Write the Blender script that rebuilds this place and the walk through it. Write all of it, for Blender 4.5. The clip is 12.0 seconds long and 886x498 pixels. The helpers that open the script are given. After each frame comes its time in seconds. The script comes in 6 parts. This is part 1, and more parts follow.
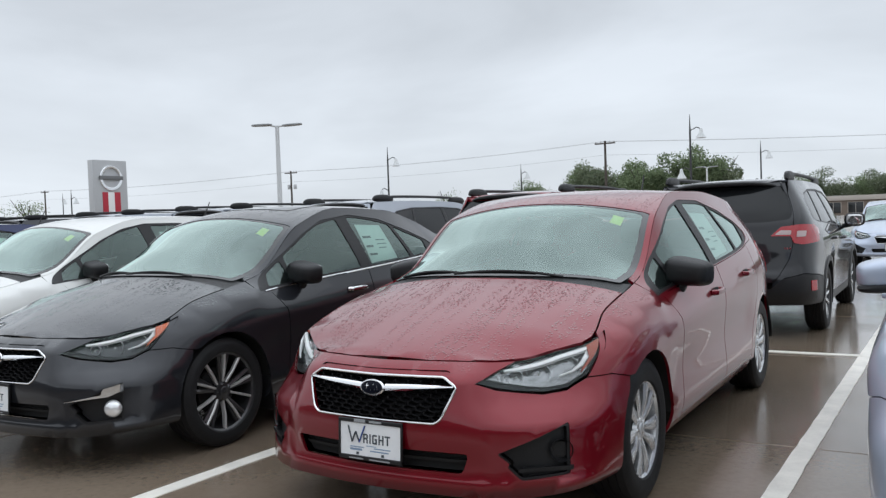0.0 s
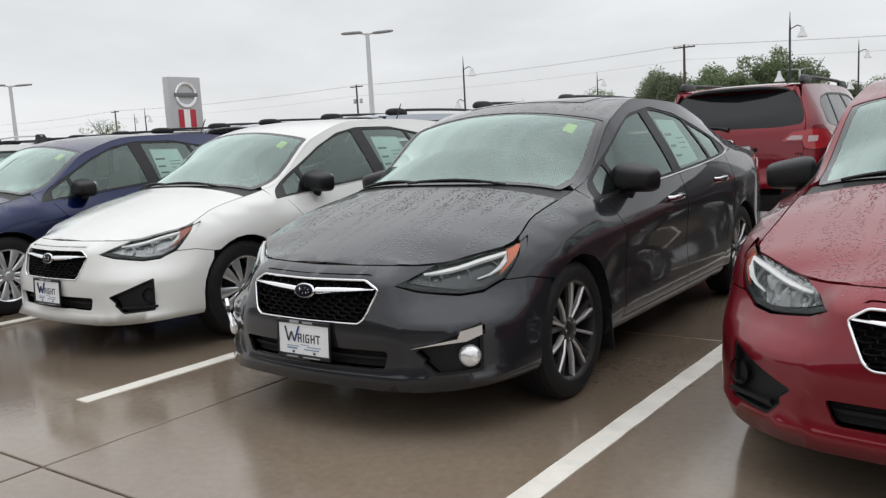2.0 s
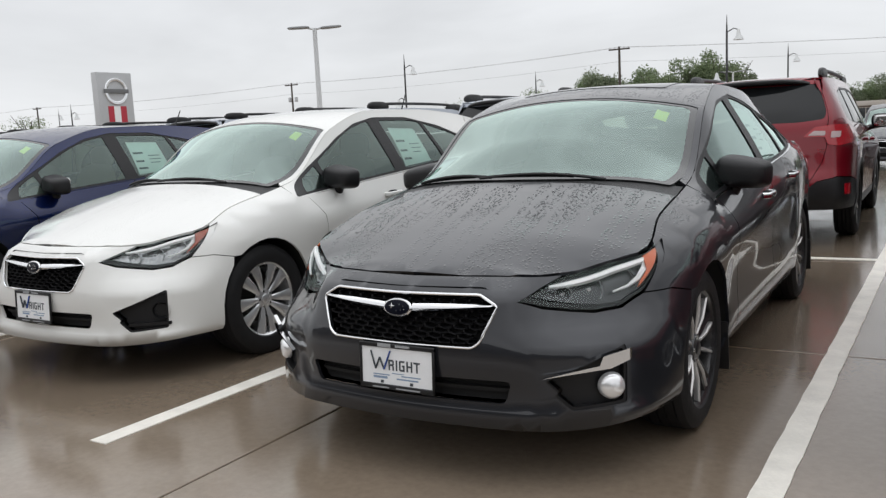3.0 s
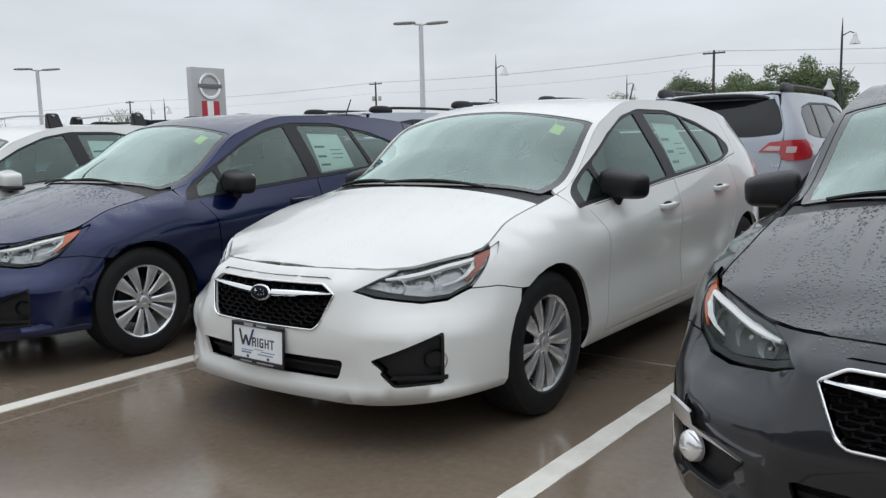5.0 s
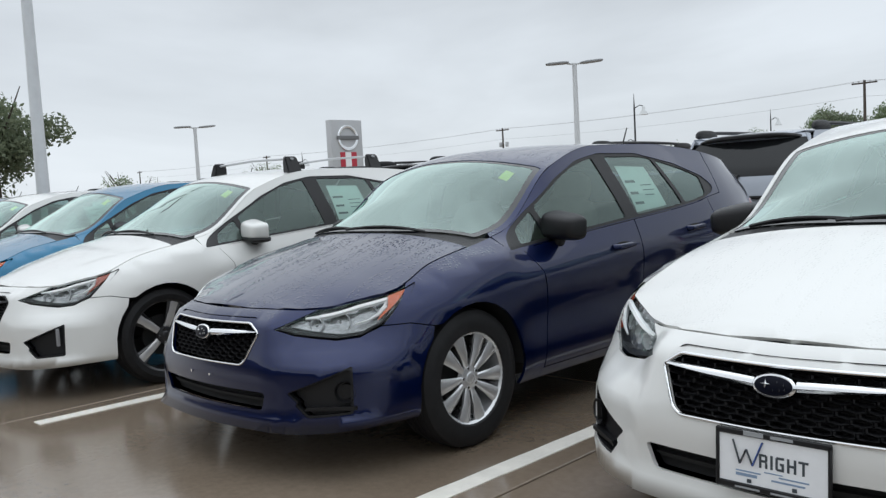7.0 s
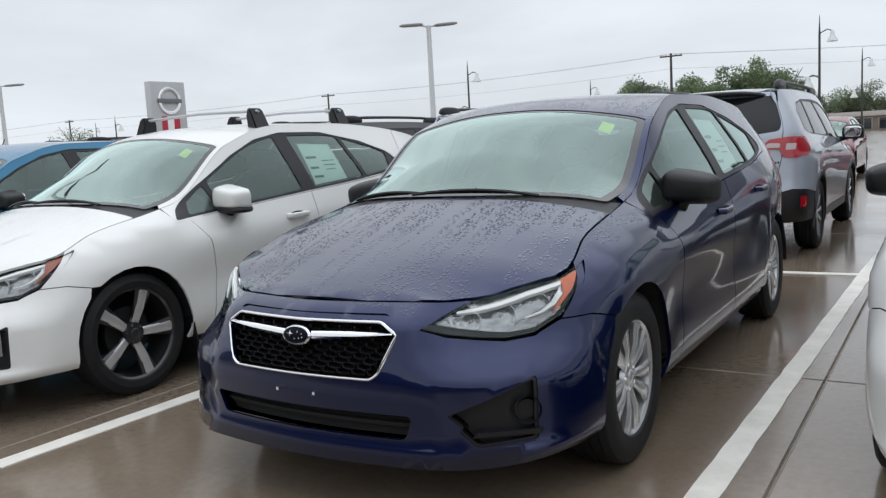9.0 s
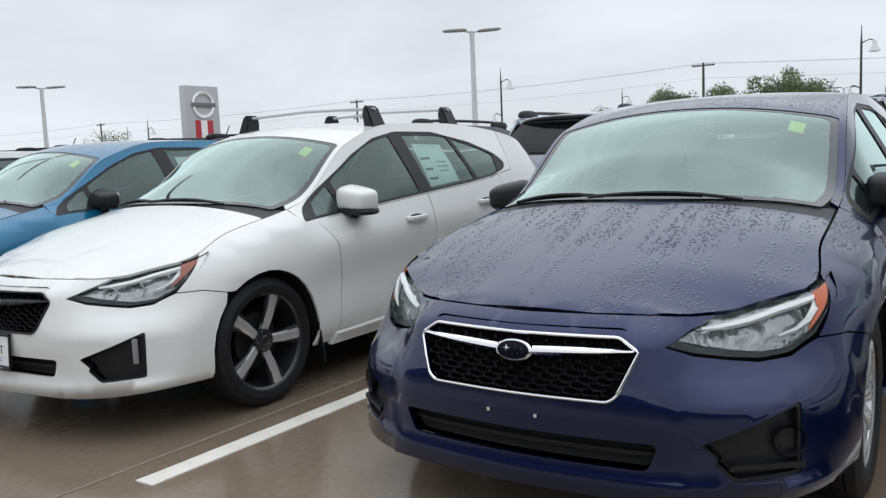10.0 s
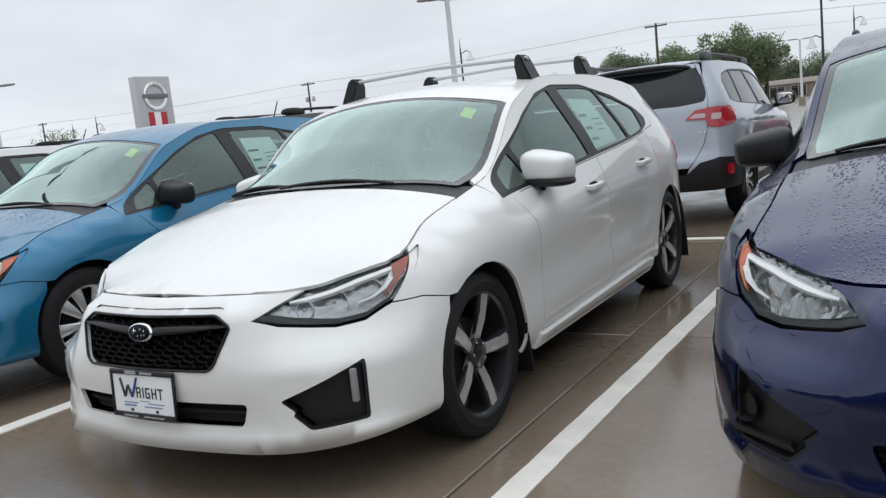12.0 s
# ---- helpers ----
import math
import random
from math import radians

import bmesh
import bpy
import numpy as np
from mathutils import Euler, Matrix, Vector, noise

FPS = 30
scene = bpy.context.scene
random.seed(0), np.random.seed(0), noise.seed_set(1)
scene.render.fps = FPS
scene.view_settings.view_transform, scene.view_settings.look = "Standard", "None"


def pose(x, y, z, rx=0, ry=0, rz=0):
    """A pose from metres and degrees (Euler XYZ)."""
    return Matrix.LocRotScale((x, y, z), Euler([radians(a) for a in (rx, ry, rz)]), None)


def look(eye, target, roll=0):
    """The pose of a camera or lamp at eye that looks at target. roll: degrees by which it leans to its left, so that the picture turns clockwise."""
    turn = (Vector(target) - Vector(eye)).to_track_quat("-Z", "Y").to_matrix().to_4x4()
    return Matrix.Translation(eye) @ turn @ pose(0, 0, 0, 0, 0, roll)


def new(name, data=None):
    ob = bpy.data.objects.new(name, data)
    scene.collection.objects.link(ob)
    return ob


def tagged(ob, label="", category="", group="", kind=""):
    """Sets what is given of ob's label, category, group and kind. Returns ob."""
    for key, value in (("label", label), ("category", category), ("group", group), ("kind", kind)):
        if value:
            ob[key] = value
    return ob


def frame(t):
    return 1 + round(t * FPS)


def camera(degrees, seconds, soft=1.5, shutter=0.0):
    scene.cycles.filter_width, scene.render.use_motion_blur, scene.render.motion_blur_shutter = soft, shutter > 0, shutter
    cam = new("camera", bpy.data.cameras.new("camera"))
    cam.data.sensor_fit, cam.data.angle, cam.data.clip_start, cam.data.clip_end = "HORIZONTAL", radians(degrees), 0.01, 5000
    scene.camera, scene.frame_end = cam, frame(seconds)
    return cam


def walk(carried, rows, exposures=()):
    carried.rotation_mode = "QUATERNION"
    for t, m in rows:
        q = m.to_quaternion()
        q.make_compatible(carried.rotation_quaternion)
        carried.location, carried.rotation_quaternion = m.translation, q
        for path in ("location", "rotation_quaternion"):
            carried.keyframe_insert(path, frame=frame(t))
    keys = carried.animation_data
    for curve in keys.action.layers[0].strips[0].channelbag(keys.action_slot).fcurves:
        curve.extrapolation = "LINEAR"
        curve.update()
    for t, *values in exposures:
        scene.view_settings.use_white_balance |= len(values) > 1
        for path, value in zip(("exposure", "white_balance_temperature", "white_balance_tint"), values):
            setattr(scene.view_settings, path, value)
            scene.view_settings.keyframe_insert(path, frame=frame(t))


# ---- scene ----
cam = camera(56.4, 12.0, soft=1.35)
PATH = [
    (0, (-0.017, 0.551, 1.259), (-1.055, 2.26, 1.195), -2.0),
    (0.5, (-0.467, 0.623, 1.234), (-1.477, 2.347, 1.15), 0.8),
    (1, (-0.952, 0.608, 1.235), (-2.064, 2.26, 1.042), -0.5),
    (1.5, (-1.456, 0.636, 1.215), (-2.604, 2.262, 1.015), -1.4),
    (2, (-1.927, 0.626, 1.22), (-3.083, 2.236, 0.955), -3.1),
    (2.5, (-2.372, 0.645, 1.21), (-3.446, 2.298, 0.874), -2.8),
    (3, (-2.842, 0.76, 1.197), (-3.864, 2.457, 0.924), -2.8),
    (3.2, (-3.103, 0.787, 1.208), (-4.108, 2.5, 0.971), -1.6),
    (4.8, (-4.307, 1.107, 1.185), (-5.503, 2.696, 0.976), -1.3),
    (5, (-4.424, 1.141, 1.202), (-5.59, 2.744, 0.939), -1.4),
    (5.5, (-4.815, 1.267, 1.182), (-6.009, 2.833, 0.832), -2.8),
    (6, (-5.28, 1.21, 1.18), (-6.581, 2.696, 0.859), -4.4),
    (6.5, (-5.665, 1.211, 1.172), (-6.951, 2.719, 0.905), -4.5),
    (7, (-6.063, 1.202, 1.179), (-7.459, 2.628, 1.037), -3.1),
    (7.2, (-6.232, 1.183, 1.178), (-7.676, 2.563, 1.079), -2.5),
    (8.8, (-7.443, 1.065, 1.201), (-8.583, 2.694, 0.985), -3.3),
    (9, (-7.595, 1.078, 1.188), (-8.651, 2.759, 0.945), -3.1),
    (9.5, (-7.923, 1.041, 1.185), (-8.953, 2.735, 0.926), -2.8),
    (10, (-8.271, 0.976, 1.179), (-9.373, 2.63, 0.956), -2.4),
    (10.5, (-8.625, 0.965, 1.174), (-9.726, 2.624, 0.987), -3.0),
    (11, (-8.954, 0.992, 1.189), (-10.078, 2.632, 0.971), -4.4),
    (11.5, (-9.346, 0.995, 1.192), (-10.428, 2.658, 0.938), -4.6),
    (12, (-9.727, 1.104, 1.175), (-10.741, 2.804, 0.89), -6.1),
]
walk(cam, [(t, look(eye, target, roll)) for t, eye, target, roll in PATH],
     [(0, .05, 6150, 10), (1.0, .0, 6400, 10), (2.5, .08, 6600, 12), (4.9, -.06, 6250, 10), (5.5, .03, 6500, 11), (7.0, .0, 6200, 9), (9.5, .08, 6250, 11), (12.0, .08, 6250, 11)])

# ---- world, sun, exposure ----
world = bpy.data.worlds.new("overcast_sky")
scene.world = world
world.use_nodes = True
wt = world.node_tree
wt.nodes.clear()


def wn(kind, **values):
    node = wt.nodes.new(kind)
    for k, v in values.items():
        node.inputs[k].default_value = v
    return node


w_out = wn("ShaderNodeOutputWorld")
w_bg = wn("ShaderNodeBackground", Strength=1.0)
w_sky = wn("ShaderNodeTexSky")
w_sky.sky_type, w_sky.sun_disc = "NISHITA", False
w_sky.sun_elevation, w_sky.sun_rotation = radians(58), radians(200)
w_dim = wn("ShaderNodeVectorMath")
w_dim.operation = "SCALE"
w_dim.inputs["Scale"].default_value = 0.1
w_co = wn("ShaderNodeTexCoord")
w_sep = wn("ShaderNodeSeparateXYZ")
w_map = wn("ShaderNodeMapping")
w_map.inputs["Scale"].default_value = (1.0, 1.0, 3.2)
w_noise = wn("ShaderNodeTexNoise", Scale=1.9, Detail=5.0, Roughness=0.52, Distortion=0.3)
w_lift = wn("ShaderNodeMapRange")
for k, v in (("From Min", 0.3), ("From Max", 0.7), ("To Min", 0.80), ("To Max", 1.13)):
    w_lift.inputs[k].default_value = v
w_ramp = wn("ShaderNodeValToRGB")
w_ramp.color_ramp.interpolation = "EASE"
w_ramp.color_ramp.elements[0].position, w_ramp.color_ramp.elements[0].color = 0.0, (0.79, 0.82, 0.84, 1)
w_ramp.color_ramp.elements[1].position, w_ramp.color_ramp.elements[1].color = 1.0, (1.50, 1.57, 1.63, 1)
el = w_ramp.color_ramp.elements.new(0.30)
el.color = (0.67, 0.695, 0.715, 1)
w_mul = wn("ShaderNodeVectorMath")
w_mul.operation = "SCALE"
w_mix = wn("ShaderNodeMix")
w_mix.data_type = "RGBA"
w_mix.inputs[0].default_value = 0.95
wl = wt.links.new
wl(w_co.outputs["Generated"], w_map.inputs[0])
wl(w_map.outputs[0], w_noise.inputs["Vector"])
wl(w_noise.outputs[0], w_lift.inputs[0])
wl(w_co.outputs["Generated"], w_sep.inputs[0])
wl(w_sep.outputs[2], w_ramp.inputs[0])
wl(w_ramp.outputs[0], w_mul.inputs[0])
wl(w_lift.outputs[0], w_mul.inputs["Scale"])
wl(w_sky.outputs[0], w_dim.inputs[0])
wl(w_dim.outputs[0], w_mix.inputs[6])
wl(w_mul.outputs[0], w_mix.inputs[7])
wl(w_mix.outputs[2], w_bg.inputs[0])
wl(w_bg.outputs[0], w_out.inputs[0])

sun_data = bpy.data.lights.new("sun", "SUN")
sun_data.energy, sun_data.angle, sun_data.color = 0.6, radians(150), (1.0, 0.97, 0.93)
sun_ob = new("sun", sun_data)
sun_ob.matrix_world = look((0, 0, 30), (3, 5, 0))


# ---- materials ----
def mat(name, color, rough=0.5, metal=0.0, coat=0.0, vary=0.0, scale=6.0, bump=0.0, bscale=80.0, spec=0.5):
    m = bpy.data.materials.new(name)
    m.use_nodes = True
    nt = m.node_tree
    b = nt.nodes["Principled BSDF"]
    b.inputs["Base Color"].default_value = (*color, 1)
    b.inputs["Roughness"].default_value = rough
    b.inputs["Metallic"].default_value = metal
    b.inputs["Coat Weight"].default_value = coat
    b.inputs["Coat Roughness"].default_value = 0.03
    b.inputs["Specular IOR Level"].default_value = spec
    if vary or bump:
        co = nt.nodes.new("ShaderNodeTexCoord")
    if vary:
        n1 = nt.nodes.new("ShaderNodeTexNoise")
        n1.inputs["Scale"].default_value = scale
        n1.inputs["Detail"].default_value = 6
        n1.inputs["Roughness"].default_value = 0.65
        nt.links.new(co.outputs["Object"], n1.inputs["Vector"])
        mr = nt.nodes.new("ShaderNodeMapRange")
        mr.inputs["From Min"].default_value, mr.inputs["From Max"].default_value = 0.25, 0.75
        mr.inputs["To Min"].default_value, mr.inputs["To Max"].default_value = 1 - vary, 1 + vary
        nt.links.new(n1.outputs[0], mr.inputs[0])
        mu = nt.nodes.new("ShaderNodeVectorMath")
        mu.operation = "SCALE"
        mu.inputs[0].default_value = color
        nt.links.new(mr.outputs[0], mu.inputs["Scale"])
        nt.links.new(mu.outputs[0], b.inputs["Base Color"])
    if bump:
        n2 = nt.nodes.new("ShaderNodeTexNoise")
        n2.inputs["Scale"].default_value = bscale
        n2.inputs["Detail"].default_value = 4
        nt.links.new(co.outputs["Object"], n2.inputs["Vector"])
        bu = nt.nodes.new("ShaderNodeBump")
        bu.inputs["Strength"].default_value = bump
        bu.inputs["Distance"].default_value = 0.01
        nt.links.new(n2.outputs[0], bu.inputs["Height"])
        nt.links.new(bu.outputs[0], b.inputs["Normal"])
    return m


def paint_mat(name, color, metal=0.0, beads=1.0, rough=0.32):
    """Clear-coated car paint with rain beads and run-off streaks on the upward faces."""
    m = mat(name, color, rough, metal, 1.0, spec=0.12)
    nt = m.node_tree
    b = nt.nodes["Principled BSDF"]
    co = nt.nodes.new("ShaderNodeTexCoord")
    ge = nt.nodes.new("ShaderNodeNewGeometry")
    se = nt.nodes.new("ShaderNodeSeparateXYZ")
    nt.links.new(ge.outputs["Normal"], se.inputs[0])
    up = nt.nodes.new("ShaderNodeMapRange")
    up.inputs["From Min"].default_value, up.inputs["From Max"].default_value = 0.82, 0.94
    nt.links.new(se.outputs[2], up.inputs[0])
    vo = nt.nodes.new("ShaderNodeTexVoronoi")
    vo.inputs["Scale"].default_value = 88
    mp = nt.nodes.new("ShaderNodeMapping")
    mp.inputs["Scale"].default_value = (1, 0.62, 1)
    nt.links.new(co.outputs["Object"], mp.inputs[0])
    nt.links.new(mp.outputs[0], vo.inputs["Vector"])
    dr = nt.nodes.new("ShaderNodeMapRange")
    dr.inputs["From Min"].default_value, dr.inputs["From Max"].default_value = 0.42, 0.16
    nt.links.new(vo.outputs["Distance"], dr.inputs[0])
    # run-off streaks keep some bands free of beads
    st = nt.nodes.new("ShaderNodeTexNoise")
    st.inputs["Scale"].default_value = 7
    st.inputs["Detail"].default_value = 3
    ms = nt.nodes.new("ShaderNodeMapping")
    ms.inputs["Scale"].default_value = (2.6, 0.20, 0.3)
    nt.links.new(co.outputs["Object"], ms.inputs[0])
    nt.links.new(ms.outputs[0], st.inputs["Vector"])
    sr = nt.nodes.new("ShaderNodeMapRange")
    sr.inputs["From Min"].default_value, sr.inputs["From Max"].default_value = 0.44, 0.56
    nt.links.new(st.outputs[0], sr.inputs[0])
    m1 = nt.nodes.new("ShaderNodeMath")
    m1.operation = "MULTIPLY"
    nt.links.new(dr.outputs[0], m1.inputs[0])
    nt.links.new(sr.outputs[0], m1.inputs[1])
    m2 = nt.nodes.new("ShaderNodeMath")
    m2.operation = "MULTIPLY"
    nt.links.new(m1.outputs[0], m2.inputs[0])
    nt.links.new(up.outputs[0], m2.inputs[1])
    bu = nt.nodes.new("ShaderNodeBump")
    bu.inputs["Strength"].default_value = 0.75 * beads
    bu.inputs["Distance"].default_value = 0.006
    nt.links.new(m2.outputs[0], bu.inputs["Height"])
    nt.links.new(bu.outputs[0], b.inputs["Normal"])
    nt.links.new(bu.outputs[0], b.inputs["Coat Normal"])
    # road film dulls the coat a little, unevenly
    n3 = nt.nodes.new("ShaderNodeTexNoise")
    n3.inputs["Scale"].default_value = 3.0
    n3.inputs["Detail"].default_value = 8
    nt.links.new(co.outputs["Object"], n3.inputs["Vector"])
    r3 = nt.nodes.new("ShaderNodeMapRange")
    r3.inputs["From Min"].default_value, r3.inputs["From Max"].default_value = 0.3, 0.7
    r3.inputs["To Min"].default_value, r3.inputs["To Max"].default_value = 0.01, 0.06
    nt.links.new(n3.outputs[0], r3.inputs[0])
    nt.links.new(r3.outputs[0], b.inputs["Coat Roughness"])
    return m


def glass_mat(name, tint, gloss=1.0, rough=0.01):
    m = bpy.data.materials.new(name)
    m.use_nodes = True
    nt = m.node_tree
    nt.nodes.clear()
    out = nt.nodes.new("ShaderNodeOutputMaterial")
    tr = nt.nodes.new("ShaderNodeBsdfTransparent")
    tr.inputs[0].default_value = (*tint, 1)
    gl = nt.nodes.new("ShaderNodeBsdfGlossy")
    gl.inputs["Color"].default_value = (0.82, 1.0, 0.94, 1)
    gl.inputs["Roughness"].default_value = rough
    fr = nt.nodes.new("ShaderNodeFresnel")
    fr.inputs[0].default_value = 1.55
    mu = nt.nodes.new("ShaderNodeMath")
    mu.operation = "MULTIPLY"
    mu.use_clamp = True
    mu.inputs[1].default_value = 1.9 * gloss
    nt.links.new(fr.outputs[0], mu.inputs[0])
    mi = nt.nodes.new("ShaderNodeMixShader")
    nt.links.new(mu.outputs[0], mi.inputs[0])
    nt.links.new(tr.outputs[0], mi.inputs[1])
    nt.links.new(gl.outputs[0], mi.inputs[2])
    nt.links.new(mi.outputs[0], out.inputs[0])
    return m


RED = paint_mat("paint_red", (0.185, 0.005, 0.013), 0.45)
GREY = paint_mat("paint_dark_grey", (0.022, 0.0235, 0.028), 0.4)
WHITE = paint_mat("paint_pearl_white", (0.70, 0.70, 0.675), 0.0, 0.25)
NAVY = paint_mat("paint_navy", (0.0008, 0.0070, 0.053), 0.7)
BLUE = paint_mat("paint_bright_blue", (0.007, 0.13, 0.25), 0.3)
SILVER = paint_mat("paint_ice_silver", (0.35, 0.38, 0.43), 0.3)
PALE = paint_mat("paint_pale_blue_silver", (0.42, 0.47, 0.57), 0.3)
BLACKP = paint_mat("paint_black_grey", (0.012, 0.013, 0.016), 0.3)
PLASTIC = mat("black_plastic", (0.009, 0.009, 0.010), 0.40, 0, 0, 0.15, 30, 0.15, 500, 0.35)
DARK = mat("dark_liner", (0.008, 0.008, 0.008), 0.8, vary=0.2)
FRIT = mat("black_glass_band", (0.012, 0.013, 0.013), 0.12, 0, 0.6)
RUBBER = mat("tyre_rubber", (0.010, 0.010, 0.011), 0.6, 0, 0, 0.25, 18, 0.25, 160, 0.3)
CHROME = mat("chrome", (0.82, 0.83, 0.84), 0.10, 1.0)
ALLOY = mat("silver_wheel_paint", (0.70, 0.71, 0.72), 0.24, 0.7, 0.4, 0.08, 12)
MACHINED = mat("machined_alloy", (0.58, 0.57, 0.56), 0.30, 0.55, 0.4, 0.08, 20)
GUNMETAL = mat("dark_wheel_paint", (0.03, 0.03, 0.032), 0.35, 0.4, 0.5)
REFLECTOR = mat("lamp_reflector", (0.90, 0.91, 0.92), 0.15, 0.6)
HOUSING = mat("bright_lamp_housing", (0.33, 0.335, 0.34), 0.14, 0.85, bump=1.0, bscale=30)
HOUSING_DARK = mat("dark_lamp_housing", (0.08, 0.082, 0.085), 0.22, 0.6)
AMBER = mat("amber_lens", (0.55, 0.10, 0.02), 0.12, 0, 0.8)
AMBER_DARK = mat("amber_dark_lens", (0.32, 0.06, 0.03), 0.12, 0, 0.5)
REDLENS = mat("red_lens", (0.36, 0.006, 0.014), 0.10, 0, 1.0)
CLEARLENS = mat("milky_lens", (0.78, 0.78, 0.78), 0.12, 0, 1.0)
GLASS = glass_mat("green_tinted_glass", (0.60, 0.73, 0.69), 1.0)
SCREEN = glass_mat("wet_windscreen_glass", (0.50, 0.65, 0.60), 1.35, 0.008)
LENS = glass_mat("clear_lamp_cover", (0.95, 0.96, 0.96), 0.18)
PRIVACY = mat("privacy_glass", (0.010, 0.011, 0.012), 0.06, 0, 0.0, spec=0.3)
MIRROR = mat("mirror_glass", (0.8, 0.8, 0.8), 0.03, 1.0)
SEAT = mat("seat_cloth", (0.035, 0.035, 0.037), 0.85, 0, 0, 0.25, 40, 0.4, 300)
SEATBEIGE = mat("light_seat_cloth", (0.22, 0.20, 0.17), 0.85, 0, 0, 0.2, 40, 0.4, 300)
DASH = mat("dashboard", (0.03, 0.031, 0.032), 0.6, 0, 0, 0.1, 50, 0.2, 400)
LINER = mat("headliner", (0.45, 0.45, 0.43), 0.9)
PAPER = mat("paper", (0.78, 0.82, 0.80), 0.7, vary=0.05, scale=15)
INK = mat("ink", (0.05, 0.06, 0.07), 0.6)
YELLOW = mat("yellow_green_sticker", (0.72, 0.80, 0.05), 0.5)
PLATEW = mat("plate_white", (0.80, 0.81, 0.82), 0.35, vary=0.04, scale=20)
PLATEBLUE = mat("plate_blue", (0.03, 0.10, 0.42), 0.4)
EMBLUE = mat("emblem_blue", (0.002, 0.003, 0.009), 0.35, 0.0, 0.0, spec=0.12)
LINEPAINT = mat("white_line_paint", (0.74, 0.71, 0.645), 0.42, 0, 0, 0.18, 5, 0.3, 60)
POLEWHITE = mat("white_painted_steel", (0.62, 0.64, 0.65), 0.45, vary=0.06)
POLEDARK = mat("dark_painted_steel", (0.035, 0.036, 0.038), 0.5, vary=0.1)
LAMPGLASS = mat("frosted_lamp_glass", (0.65, 0.67, 0.67), 0.3)
TIMBER = mat("weathered_pole_timber", (0.075, 0.062, 0.052), 0.85, vary=0.3, scale=3)
CABLE = mat("overhead_cable", (0.36, 0.365, 0.37), 0.6)
SIGNGREY = mat("sign_silver", (0.47, 0.48, 0.49), 0.4, 0.2, vary=0.04)
SIGNRED = mat("sign_red", (0.42, 0.02, 0.04), 0.4)
SIGNWHITE = mat("sign_white", (0.8, 0.8, 0.8), 0.4)
BARK = mat("bark", (0.07, 0.055, 0.045), 0.9, vary=0.3, scale=4, bump=0.6, bscale=20)
STUCCO = mat("storefront_stucco", (0.20, 0.16, 0.13), 0.8, vary=0.12, scale=0.6)
FASCIA = mat("storefront_fascia", (0.48, 0.44, 0.40), 0.7, vary=0.06, scale=0.5)
SHOPGLASS = mat("storefront_glass", (0.02, 0.022, 0.024), 0.08)


def leaf_mat(name, a, b):
    m = mat(name, a, 0.7)
    nt = m.node_tree
    ge = nt.nodes.new("ShaderNodeNewGeometry")
    mi = nt.nodes.new("ShaderNodeMix")
    mi.data_type = "RGBA"
    mi.inputs[6].default_value, mi.inputs[7].default_value = (*a, 1), (*b, 1)
    nt.links.new(ge.outputs["Random Per Island"], mi.inputs[0])
    nt.links.new(mi.outputs[2], nt.nodes["Principled BSDF"].inputs["Base Color"])
    # thin blades let light through
    tl = nt.nodes.new("ShaderNodeBsdfTranslucent")
    nt.links.new(mi.outputs[2], tl.inputs[0])
    mx = nt.nodes.new("ShaderNodeMixShader")
    mx.inputs[0].default_value = 0.45
    nt.links.new(nt.nodes["Principled BSDF"].outputs[0], mx.inputs[1])
    nt.links.new(tl.outputs[0], mx.inputs[2])
    nt.links.new(mx.outputs[0], nt.nodes["Material Output"].inputs[0])
    return m


# both leaf tones are paler than real foliage, distance haze mixed into the colour
LEAF = leaf_mat("hazed_spring_leaves", (0.13, 0.18, 0.09), (0.25, 0.31, 0.17))
LEAF2 = leaf_mat("hazed_dull_leaves", (0.11, 0.145, 0.085), (0.21, 0.24, 0.15))


